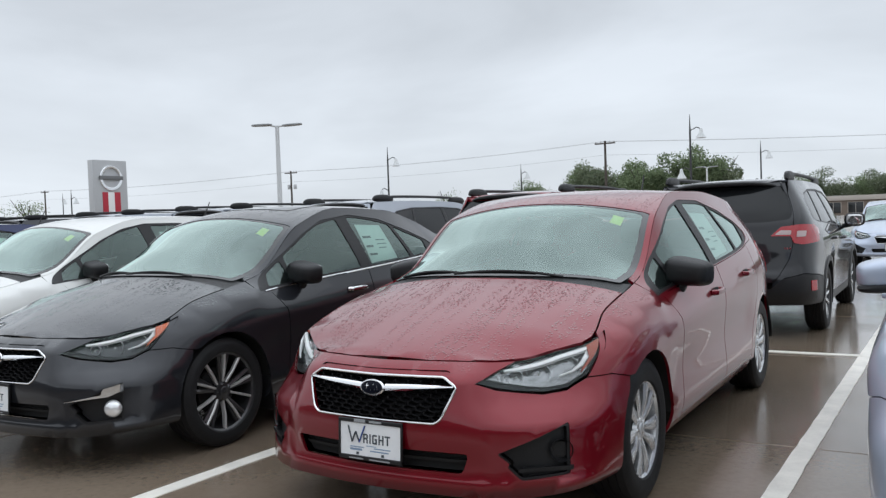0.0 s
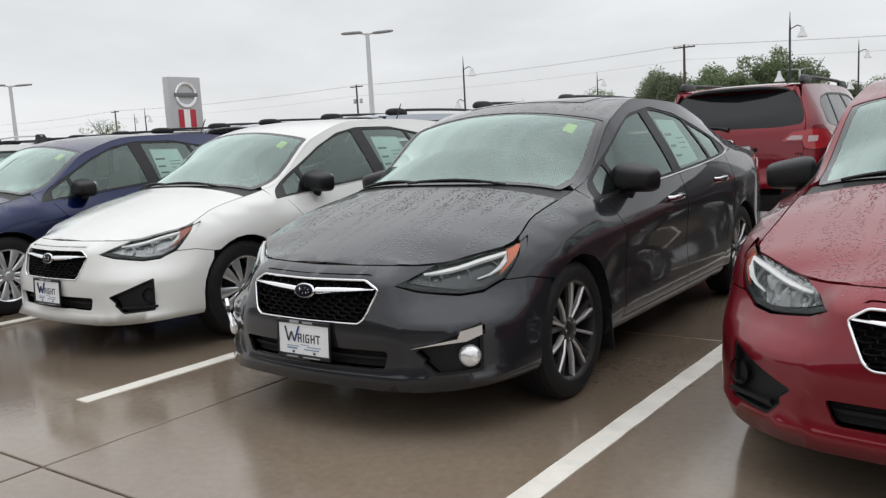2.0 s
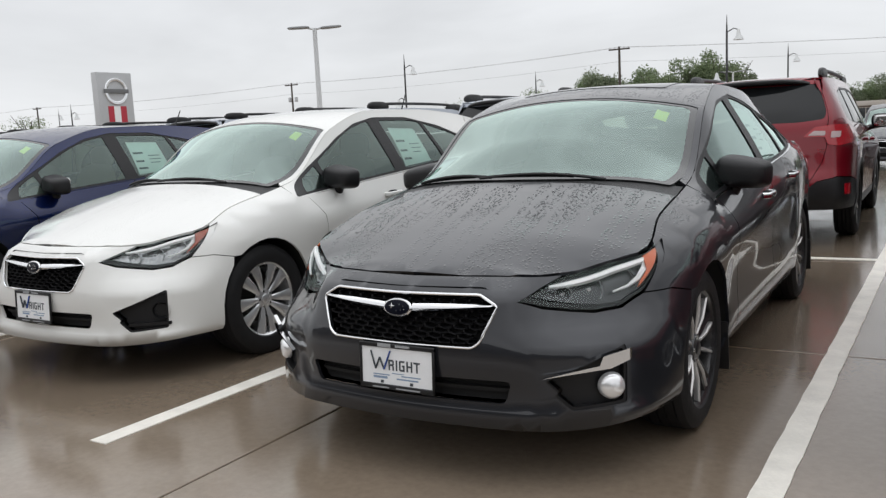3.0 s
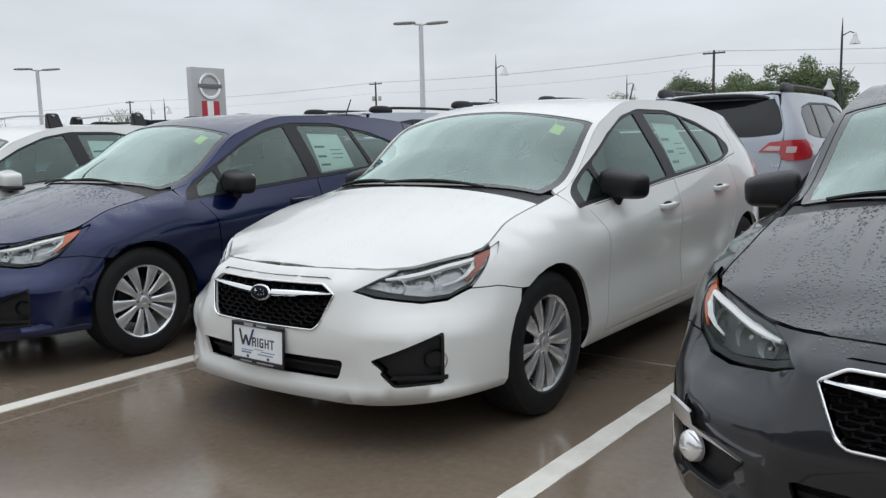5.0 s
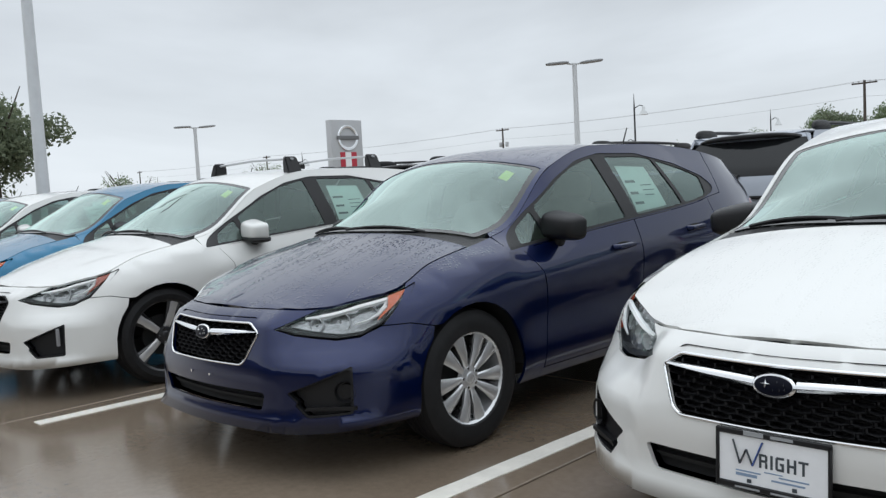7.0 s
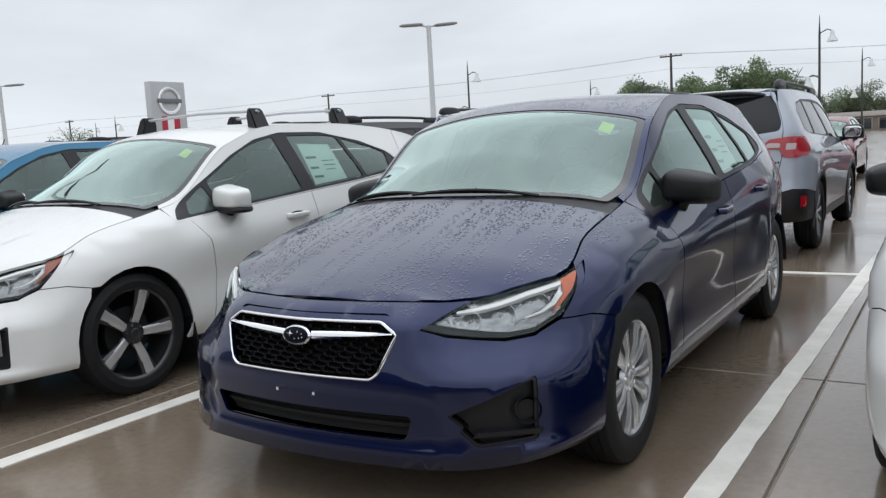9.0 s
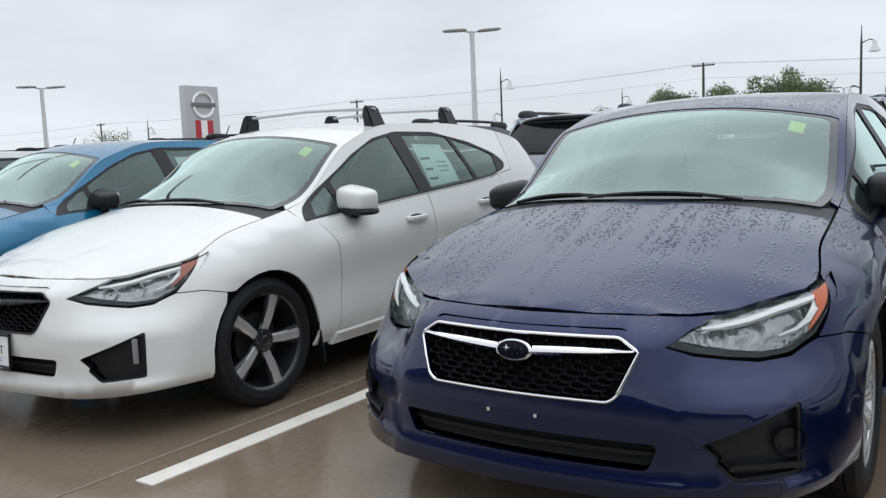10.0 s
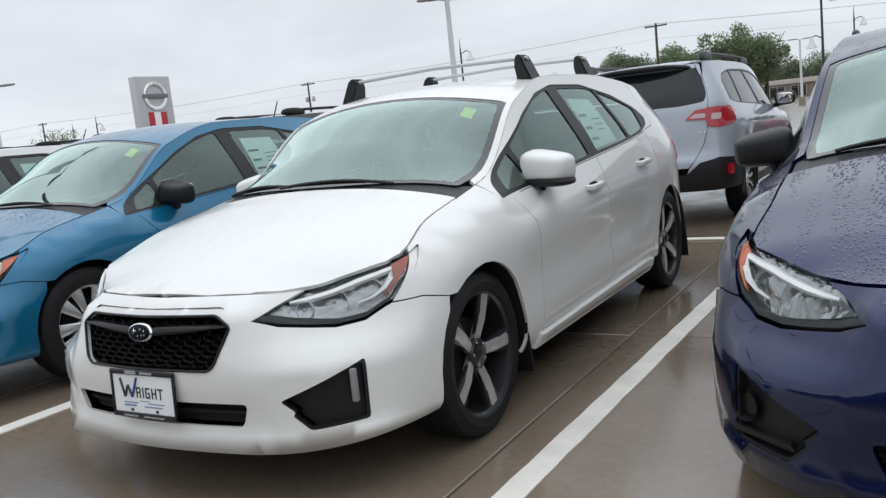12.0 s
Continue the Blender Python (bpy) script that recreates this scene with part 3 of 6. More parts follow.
def wheel_meshes(style):
    """Tyre, rim barrel, face with spokes, hub; the outside looks to +x."""
    R = 0.318
    rr = {"cover": 0.205, "sport": 0.232, "twin": 0.222, "suv": 0.228}[style]
    if style == "suv":
        R = 0.345
    t = [(rr - .004, .03), (rr, .085), (rr + .012, .100), ((R + rr) / 2, .108), (R - .03, .102), (R - .008, .088)]
    for x in (.06, .057, .053, .02, .017, .013, -.013, -.017, -.02, -.053, -.057, -.06):
        t.append((R - (.008 if abs(x) in (.057, .017) else 0), x))
    t += [(R - .008, -.088), (R - .03, -.1), (rr, -.085), (rr - .004, .03)]
    out = {"tyre": lathe(t, 56)}
    out["rim"] = lathe([(rr - .014, -.07), (rr - .016, .03), (rr - .006, .082), (rr + .006, .092), (rr + .008, .084), (rr, .06)], 48)
    out["brake_disc"] = lathe([(0.02, .012), (.135, .012), (.135, -.01), (.02, -.01)], 32)
    bm = bmesh.new()

    def spoke(a, w0, w1, r0, r1, x0, x1, th, skew=0.0):
        ca, sa = math.cos(a), math.sin(a)
        vs = []
        for r, w, x, k in ((r0, w0, x0, 0), ((r0 + r1) / 2, (w0 + w1) / 2, (x0 + x1) / 2 + .008, .5), (r1, w1, x1, 1)):
            for sgn, dx in ((-1, -.006), (-.55, 0), (.55, 0), (1, -.006), (.8, -th), (-.8, -th)):
                lat = sgn * w / 2 + skew * k
                vs.append(bm.verts.new((x + dx, r * ca - lat * sa, r * sa + lat * ca)))
        for b in (0, 6):
            for j in range(6):
                bm.faces.new((vs[b + j], vs[b + (j + 1) % 6], vs[b + 6 + (j + 1) % 6], vs[b + 6 + j]))
        bm.faces.new(vs[:6][::-1])
        bm.faces.new(vs[12:])

    if style == "cover":
        for i in range(10):
            a = 2 * math.pi * (i + .5) / 10
            spoke(a, .020, .076, .036, rr - .002, .072, .086, .022, .010 if i % 2 else -.010)
    elif style == "sport":
        for i in range(5):
            spoke(math.pi / 2 + 2 * math.pi * i / 5, .040, .058, .03, rr - .004, .060, .086, .03)
    elif style == "twin":
        for i in range(5):
            for sg in (-1, 1):
                spoke(2 * math.pi * i / 5 + sg * .20 + .3, .015, .017, .04, rr - .004, .066, .086, .025, sg * .018)
    else:
        for i in range(5):
            for sg in (-1, 1):
                spoke(2 * math.pi * i / 5 + sg * .24 + .1, .034, .040, .04, rr - .004, .066, .088, .025, sg * .01)
    bmesh.ops.recalc_face_normals(bm, faces=bm.faces)
    out["spokes"] = bm
    cap = lathe([(.001, .084), (.022, .084), (.028, .08), (.030, .066)], 24)
    tmp = lathe([(.028, .078), (.055, .074), (.062, .055)], 24)
    m2 = bpy.data.meshes.new("t")
    tmp.to_mesh(m2)
    tmp.free()
    cap.from_mesh(m2)
    bpy.data.meshes.remove(m2)
    out["hub_cap"] = cap
    nut = bmesh.new()
    bmesh.ops.create_cone(nut, cap_ends=True, segments=8, radius1=.010, radius2=.007, depth=.02, matrix=Matrix.Rotation(math.pi / 2, 4, "Y"))
    out["wheel_nut"] = nut
    if style in ("sport", "twin"):
        dark = bmesh.new()
        for i in range(5):
            a = math.pi / 2 + 2 * math.pi * (i + (.0 if style == "sport" else .25)) / 5
            for sg in (-1, 1):
                b = a + sg * .16
                tube([(.05, .03 * math.cos(a), .03 * math.sin(a)), (.072, (rr - .006) * math.cos(b), (rr - .006) * math.sin(b))], .014, 6, bm=dark)
        out["inner_spokes"] = dark
    return out


WHEEL_MATS = {
    "cover": dict(rim=ALLOY, spokes=ALLOY, hub_cap=ALLOY),
    "sport": dict(rim=GUNMETAL, spokes=MACHINED, hub_cap=GUNMETAL, inner_spokes=GUNMETAL),
    "twin": dict(rim=GUNMETAL, spokes=MACHINED, hub_cap=GUNMETAL, inner_spokes=GUNMETAL),
    "suv": dict(rim=GUNMETAL, spokes=ALLOY, hub_cap=ALLOY),
}


def add_wheel(car, style, x, y, z):
    for name in ("tyre", "rim", "brake_disc", "spokes", "hub_cap", "wheel_nut", "inner_spokes"):
        if ("wheel", style, "tyre") not in CACHE:
            for k, bm in wheel_meshes(style).items():
                CACHE[("wheel", style, k)] = mesh_from(bm, k, angle=35)
        if ("wheel", style, name) not in CACHE:
            continue
        material = {"tyre": RUBBER, "brake_disc": DARK, "wheel_nut": CHROME}.get(name) or WHEEL_MATS[style][name]
        m = pose(x, y, z, 17 + 40 * y, 0, 0 if x > 0 else 180)
        if name == "tyre":
            hub = part("wheel", CACHE[("wheel", style, name)], material, car, m=m)
        elif name == "wheel_nut":
            for i in range(5):
                a = 2 * math.pi * i / 5 + math.pi / 2 + .6
                part(name, CACHE[("wheel", style, name)], material, hub, m=pose(.068, .046 * math.cos(a), .046 * math.sin(a)))
        else:
            part(name, CACHE[("wheel", style, name)], material, hub)


def arch(sk, y, z, r, n=20):
    """Wheel opening in the skirt, from the bottom round and back."""
    pts = []
    for i in range(n + 1):
        a = math.pi * (1.0 + .17) - (math.pi * 1.34) * i / n
        pts.append((sk.sy(y + r * math.cos(a)), z + r * math.sin(a)))
    return pts


def side_poly(sk, pts):
    return [(sk.sy(y), z) for y, z in pts]


DLO = {
    "hatch": ([(1.24, .868), (1.8, .915), (2.3, .955), (2.9, 1.00), (3.2, 1.03), (3.40, 1.075)],
              [(3.45, 1.115), (3.36, 1.19), (3.1, 1.275), (2.7, 1.345), (2.3, 1.347), (2.05, 1.305), (1.8, 1.21), (1.5, 1.045), (1.3, .925)]),
    "sedan": ([(1.24, .868), (1.8, .915), (2.3, .945), (2.9, .985), (3.2, 1.01), (3.34, 1.035)],
              [(3.38, 1.06), (3.28, 1.13), (3.05, 1.215), (2.75, 1.305), (2.4, 1.344), (2.05, 1.305), (1.8, 1.21), (1.5, 1.045), (1.3, .925)]),
}


def shell_panels(kind):
    """All painted and glazed panels of a compact car, as name: (mesh, tone)."""
    sk = SKINS[kind]
    S, T = sk.S, sk.T
    out = {}
    low, top = DLO[kind]
    zb = pchip(*zip(*low))
    tp = sorted(top)
    zt = pchip(*zip(*tp))
    dlo = side_poly(sk, low + top)
    dlo = rounded(dlo, .03, 2)
    end = sk.send
    q = sk.q
    # openings of the front
    grille = [(-.318, .655), (-.380, .618), (-.318, .50), (-.29, .482), (.29, .482), (.318, .50), (.380, .618), (.318, .655)]
    gr = [(math.copysign(q(abs(x), .03, z)[0], x), z) for x, z in grille]
    gr = rounded(gr, .012, 2)
    lowin = [(math.copysign(q(abs(x), .03, z)[0], x), z) for x, z in [(-.43, .372), (-.40, .292), (.40, .292), (.43, .372)]]
    lowin = rounded(lowin, .02, 2)
    fog = [q(*p) for p in [(.53, .09, .375), (.575, .11, .335), (.56, .11, .325), (.61, .14, .272), (.765, .26, .285), (.772, .26, .482)]]
    fog = rounded(fog, .012, 2)
    # the lamp's upper edge follows the bonnet's edge from a third of its length to its rear tip
    s_tip, s_mid = q(.772, .60, .757)[0], q(.54, .27, .685)[0]
    crest = [(s, sk.topz(s) - .007) for s in np.linspace(s_tip, s_mid, 8)]
    hl = [q(*p) for p in [(.424, .131, .632), (.47, .20, .606), (.55, .27, .590), (.60, .335, .582), (.66, .41, .592), (.712, .475, .630)]] + crest + [q(.48, .20, .656)]
    hl = rounded(hl, .010, 3)
    sA = sk.sy(.60)
    af, ar = arch(sk, .90, .318, .352), arch(sk, 3.57, .318, .352)
    topc = lambda s: sk.topz(s) - .002
    # front bumper: across the whole nose, up to the headlamps' lower corners and the wheel openings
    seam = [(q(.775, .56, .624)), (sk.sy(.648), .600)]
    arc_front = [p for p in af if p[0] < sk.sy(.9) and .228 < p[1] < .572]
    right = [(arc_front[0][0], .222)] + arc_front + seam[::-1] + [q(.719, .482, .622)]
    hl_lower = [(s, z) for s, z in [q(.66, .41, .582), q(.60, .335, .573), q(.55, .27, .583), q(.47, .20, .599), q(.418, .131, .630), q(.48, .20, .661)]]
    # the nose strip runs up to the bonnet's front edge between the lamps
    s_b = s_mid - .006
    strip = [(s, topc(s) - .004) for s in np.linspace(s_b, 0, 10)]
    half = right + hl_lower + strip
    bottom = [(s, .197 + .025 * min(1, (s / .95)**2)) for s in np.linspace(0, arc_front[0][0] - .01, 14)]
    poly = bottom + half[:-1] + [strip[-1]] + [(-s, z) for s, z in reversed(half[:-1])] + [(-s, z) for s, z in reversed(bottom[1:])]
    out["front_bumper"] = (sheet("front_bumper", S, poly, [gr, lowin, fog, flip(fog)], .045), "paint")
    sides = {}
    # wing
    arc_up = [p for p in af if p[1] >= .572 or (p[0] >= sk.sy(.9) and p[1] > .228)]
    wing = [(sk.sy(.653), .603)] + [p for p in arc_up if p[0] > sk.sy(.655)] + side_poly(sk, [(1.232, .222), (1.40, .222), (1.405, .33), (1.445, .55), (1.42, .75), (1.34, .872), (1.245, .862)])
    wing += [(sk.sy(y), zz) for y, zz in [(1.235, .872)]]
    s_w = sk.sy(1.225)
    wing += [(s, topc(s)) for s in np.linspace(s_w, s_tip + .004, 16)]
    wing += [q(.722, .486, .627), q(.776, .566, .628)]
    sides["front_wing"] = (wing, [], "paint", .045)
    belt = lambda y: float(zb(y)[0]) - .008
    sides["front_door"] = (side_poly(sk, [(1.413, .278), (2.352, .278)] + [(2.352, z) for z in np.linspace(.4, belt(2.352), 5)]
                                     + [(y, belt(y)) for y in np.linspace(2.2, 1.35, 7)] + [(1.346, .868), (1.427, .75), (1.452, .55), (1.412, .33)]), [], "paint", .05)
    arc_r = [p for p in ar if p[0] < sk.sy(3.57)]
    rd = [(2.360, .278), (3.10, .278), (3.13, .42), (3.16, .52), (3.27, .66), (3.33, .80), (3.28, belt(3.28))]
    sides["rear_door"] = (side_poly(sk, rd + [(y, belt(y)) for y in np.linspace(3.2, 2.36, 7)] + [(2.36, z) for z in np.linspace(.8, .4, 4)]), [], "paint", .05)
    arcs = [(s, z) for s, z in ar if z > .27]
    quarter = [(sk.sy(3.107), .272), (arcs[0][0] - .01, .272)] + arcs + [(s, .26) for s in np.linspace(sk.sy(4.0), end, 8)]
    quarter += [(end, z) for z in np.linspace(.4, sk.topz(end) - .01, 8)]
    quarter += [(s, topc(s)) for s in np.linspace(end, sk.sy(3.62), 14)[1:]]
    quarter += side_poly(sk, [(3.50, belt(3.30) + .02), (3.286, belt(3.286)), (3.337, .80), (3.277, .66), (3.166, .52), (3.137, .42)])
    tail = [q(*p) for p in ([(.86, 3.98, .80), (.80, 4.2, .82), (.62, 4.40, .86), (.62, 4.36, .98), (.78, 4.15, 1.0), (.82, 3.98, .94)] if kind == "hatch" else
                            [(.86, 4.15, .76), (.80, 4.40, .76), (.62, 4.50, .80), (.62, 4.50, .93), (.78, 4.36, .94), (.84, 4.12, .88)])]
    tail = rounded(tail, .02, 2)
    sides["rear_quarter"] = (quarter, [tail], "paint", .05)
    sides["tail_lamp"] = (tail, [], "tail", .05)
    # pillars and rail above the belt
    frame_ = side_poly(sk, [(1.232, .862), (1.34, .858)] + [(y, belt(y) + .004) for y in np.linspace(1.45, 3.28, 12)] + [(3.495, belt(3.30) + .024)])
    frame_ += [(s, topc(s)) for s in np.linspace(sk.sy(3.61), sk.sy(1.236), 30)]
    sides["side_frame"] = (frame_, [dlo], "paint", .045)
    # sills
    sides["sill"] = (side_poly(sk, [(1.30, .222), (3.12, .222), (3.09, .272), (1.36, .272)]), [], "paint", .06)
    # glass
    def win(y0b, y0t, y1b, y1t):
        up = [(y1t + (y0t - y1t) * i / 6) for i in range(7)]
        lo = [(y0b + (y1b - y0b) * i / 5) for i in range(6)]
        return rounded(side_poly(sk, [(y, float(zb(y)[0]) + .016) for y in lo] + [(y, max(float(zt(y)[0]) - .02, float(zb(y)[0]) + .02)) for y in up]), .018, 2)
    e1, e2 = (3.30, 3.34) if kind == "hatch" else (3.22, 3.24)
    wins = {"quarterlight": win(1.36, 1.40, 1.57, 1.54), "front_side_glass": win(1.60, 1.575, 2.29, 2.23),
            "rear_side_glass": win(2.41, 2.36, 2.95, 2.86), "rear_quarter_glass": win(2.99, 2.90, e1, e2)}
    sides["window_trim"] = (dlo, list(wins.values()), "trim", .045)
    for k, v in wins.items():
        sides[k] = (v, [], "glass", .09)
    sides["headlamp_cover"] = (hl, [], "lens", .04)
    for k, (pol, hol, tone, st) in sides.items():
        lift = {"trim": -.004, "glass": -.009, "lens": .001, "tail": .004}.get(tone, 0)
        for sgn, sfx in ((1, ""), (-1, "~")):
            P = pol if sgn > 0 else flip(pol)
            H = hol if sgn > 0 else [flip(h) for h in hol]
            out[k + sfx] = (sheet(k, S, P, H, st, .004 if tone in ("glass", "lens") else .014, lift), tone)
    # insides of openings, set back along the body
    back = lambda d: (lambda s, z: S(s, z) + np.stack([np.zeros(len(np.atleast_1d(s))), np.full(len(np.atleast_1d(s)), d), np.zeros(len(np.atleast_1d(s)))], 1))
    out["grille_back"] = (sheet("grille_back", back(.060), gr, [], .08, -.04), "dark")
    ring = dense(gr, .02)
    out["grille_surround"] = (mesh_from(tube([tuple(p + np.array([0, -.002, 0])) for p in S([u for u, v in ring], [v for u, v in ring])], .0048, 8, closed=True), "grille_surround"), "grille_frame")
    out["lower_intake"] = (sheet("lower_intake", back(.05), lowin, [], .08, -.04), "dark")
    lx = [(u * .97, .332 + (v - .332) * .16) for u, v in lowin]
    out["intake_slat"] = (sheet("intake_slat", back(.03), lx, [], .08, .03), "dark")
    for sgn, sfx in ((1, ""), (-1, "~")):
        f = fog if sgn > 0 else flip(fog)
        out["fog_pocket" + sfx] = (sheet("fog_pocket", back(.04), f, [], .05, -.012), "plastic")
        cu = sum(p[0] for p in f) / len(f)
        rim = [(cu + (u - cu) * .93, .37 + (v - .37) * .90) for u, v in f]
        out["fog_bezel" + sfx] = (sheet("fog_bezel", S, f, [rim], .04, .05, -.004), "plastic")
        h = hl if sgn > 0 else flip(hl)
        hc = sum(p[0] for p in h) / len(h)
        ins = [(hc + (u - hc) * .985, .665 + (v - .665) * .97) for u, v in h]
        out["headlamp_housing" + sfx] = (sheet("headlamp_housing", back(.055), ins, [], .03, -.022), "plastic")
        out["headlamp_bezel" + sfx] = (sheet("headlamp_bezel", back(.012), h, [[(sgn * (s_tip - .012) + (u - sgn * (s_tip - .012)) * .97, crest[0][1] - .010 + (v - crest[0][1] + .010) * .92) for u, v in h]], .04, .05), "plastic")
    # top: bonnet, scuttle, windscreen, roof
    bon = [(0, .152), (.2, .172), (.36, .205)] + [(sk.edge(y) - .004, y) for y in np.linspace(.26, 1.052, 14)]
    rear = [(x, 1.028 + .026 * (x / .685)**2) for x in np.linspace(.66, 0, 8)]
    bonh = bon + rear
    out["bonnet"] = (sheet("bonnet", T, bonh + [(-x, y) for x, y in reversed(bonh[1:-1])], [], .036), "paint")
    ws_low = lambda x: 1.055 + .115 * (abs(x) / .66)**2
    ws_top = lambda x: 1.70 + .07 * (abs(x) / .62)**2
    yA = 1.225
    sc = [(x, 1.034 + .026 * (x / .685)**2) for x in np.linspace(0, .67, 8)] + [(sk.edge(1.075) - .006, 1.075), (sk.edge(yA) - .006, yA)] + [(x, ws_low(x) - .004) for x in np.linspace(.64, 0, 8)]
    out["scuttle"] = (sheet("scuttle", T, sc + [(-x, y) for x, y in reversed(sc[1:-1])], [], .06, .02, -.010), "plastic")
    wsr = [(x, ws_low(x)) for x in np.linspace(0, .655, 9)] + [(sk.edge(y) - .028, y) for y in np.linspace(1.30, 1.76, 8)] + [(x, ws_top(x)) for x in np.linspace(.59, 0, 8)]
    ws = wsr + [(-x, y) for x, y in reversed(wsr[1:-1])]
    ws = rounded(ws, .02, 2)
    wi = [(x * .955, 1.385 + (y - 1.385) * .925) for x, y in ws]
    out["windscreen_band"] = (sheet("windscreen_band", T, ws, [wi], .05, .004, -.003), "frit")
    out["windscreen"] = (sheet("windscreen", T, wi, [], .05, .004, -.004), "screen")
    rear_holes = []
    if kind == "sedan":
        rw = [(.0, 3.42), (.45, 3.45), (.56, 3.50), (.53, 3.75), (.45, 3.84), (0, 3.88)]
        rear_holes = [rounded(rw + [(-x, y) for x, y in reversed(rw[1:-1])], .03, 2)]
        out["rear_window"] = (sheet("rear_window", T, rear_holes[0], [], .09, .004, -.004), "glass")
        yend = 4.52
    else:
        rw = [(.0, 3.93), (.40, 3.93), (.44, 3.96), (.42, 4.035), (0, 4.04)]
        yend = 4.055
    outer = [(sk.edge(y) - .001, y) for y in np.linspace(yA + .003, yend - .08, 46)] + [(x, yend) for x in np.linspace(sk.edge(yend - .05) * .9, 0, 5)]
    # roof and screen pillars are one pressing
    sidein = [p for p in wsr[8:]]
    rpoly = outer + [(-x, y) for x, y in reversed(outer[:-1])] + [(-sk.edge(yA) + .03, yA + .02)] + [(-x, y) for x, y in sidein[1:-1]] + [sidein[-1]] + [(x, y) for x, y in reversed(sidein[1:-1])] + [(sk.edge(yA) - .03, yA + .02)]
    out["roof"] = (sheet("roof", T, rpoly, rear_holes, .05), "paint")
    return out


def honeycomb():
    """The grille's open mesh: staggered rows of flat hexagonal cells."""
    bm = bmesh.new()
    sk = SKINS["hatch"]
    w, h = .056, .021
    for r in range(9):
        z = .496 + r * h * .80
        lim = .30 + (min(z, .62) - .49) * .50
        n = int(2 * lim / w) + 3
        for i in range(n):
            x = -lim - w / 2 + (i + .5 * (r % 2)) * w
            if abs(x) > lim - .012:
                continue
            ring = [(x + .56 * w * math.cos(math.pi / 6 + k * math.pi / 3), z + .56 * h * math.sin(math.pi / 6 + k * math.pi / 3)) for k in range(6)]
            yy = sk.front_y(x, z) + .020
            o = [bm.verts.new((px, yy, pz)) for px, pz in ring]
            ii = [bm.verts.new((x + (px - x) * .84, yy + .004, z + (pz - z) * .74)) for px, pz in ring]
            b = [bm.verts.new((x + (px - x) * .84, yy + .026, z + (pz - z) * .74)) for px, pz in ring]
            for k in range(6):
                j = (k + 1) % 6
                bm.faces.new((o[k], o[j], ii[j], ii[k]))
                bm.faces.new((ii[k], ii[j], b[j], b[k]))
    bmesh.ops.recalc_face_normals(bm, faces=bm.faces)
    return bm


def ellipse_disc(rx, rz, d, n=28):
    bm = bmesh.new()
    prof = [(1.0, d), (1.0, .3 * d), (.92, 0), (.0, -.002)]
    rings = [[bm.verts.new((rx * k * math.cos(2 * math.pi * i / n), y, rz * k * math.sin(2 * math.pi * i / n))) for i in range(n)] for k, y in prof[:-1]]
    c = bm.verts.new((0, prof[-1][1], 0))
    for A, B in zip(rings, rings[1:]):
        for i in range(n):
            bm.faces.new((A[i], A[(i + 1) % n], B[(i + 1) % n], B[i]))
    for i in range(n):
        bm.faces.new((rings[-1][i], rings[-1][(i + 1) % n], c))
    bmesh.ops.recalc_face_normals(bm, faces=bm.faces)
    return bm


def sparkle(r, bm, x, z, y):
    """A four-pointed raised mark."""
    v = [bm.verts.new((x + r * k * math.cos(a), y, z + .8 * r * k * math.sin(a))) for a, k in [(i * math.pi / 4, 1 if i % 2 == 0 else .22) for i in range(8)]]
    c = bm.verts.new((x, y - .003, z))
    for i in range(8):
        bm.faces.new((v[i], v[(i + 1) % 8], c))


def add_emblem(car, x, y, z, tilt=0):
    e = part("emblem", once(("emblem", "rim"), lambda: ellipse_disc(.060, .034, .012)), CHROME, car, "oval chrome-rimmed blue emblem", pose(x, y, z, tilt))
    part("field", once(("emblem", "field"), lambda: ellipse_disc(.052, .027, .004)), EMBLUE, e, m=pose(0, -.0035, 0))

    def stars():
        bm = bmesh.new()
        sparkle(.015, bm, -.020, .004, -.0075)
        for px, pz in ((.012, .010), (.030, .004), (.002, -.012), (.020, -.010), (.034, -.008)):
            sparkle(.006, bm, px, pz, -.0075)
        bmesh.ops.recalc_face_normals(bm, faces=bm.faces)
        return bm
    part("stars", once(("emblem", "stars"), stars), CHROME, e)


def bars(rects, depth=.0012):
    bm = bmesh.new()
    for x0, z0, x1, z1 in rects:
        box((x1 - x0, depth, z1 - z0), ((x0 + x1) / 2, 0, (z0 + z1) / 2), bm=bm)
    return bm


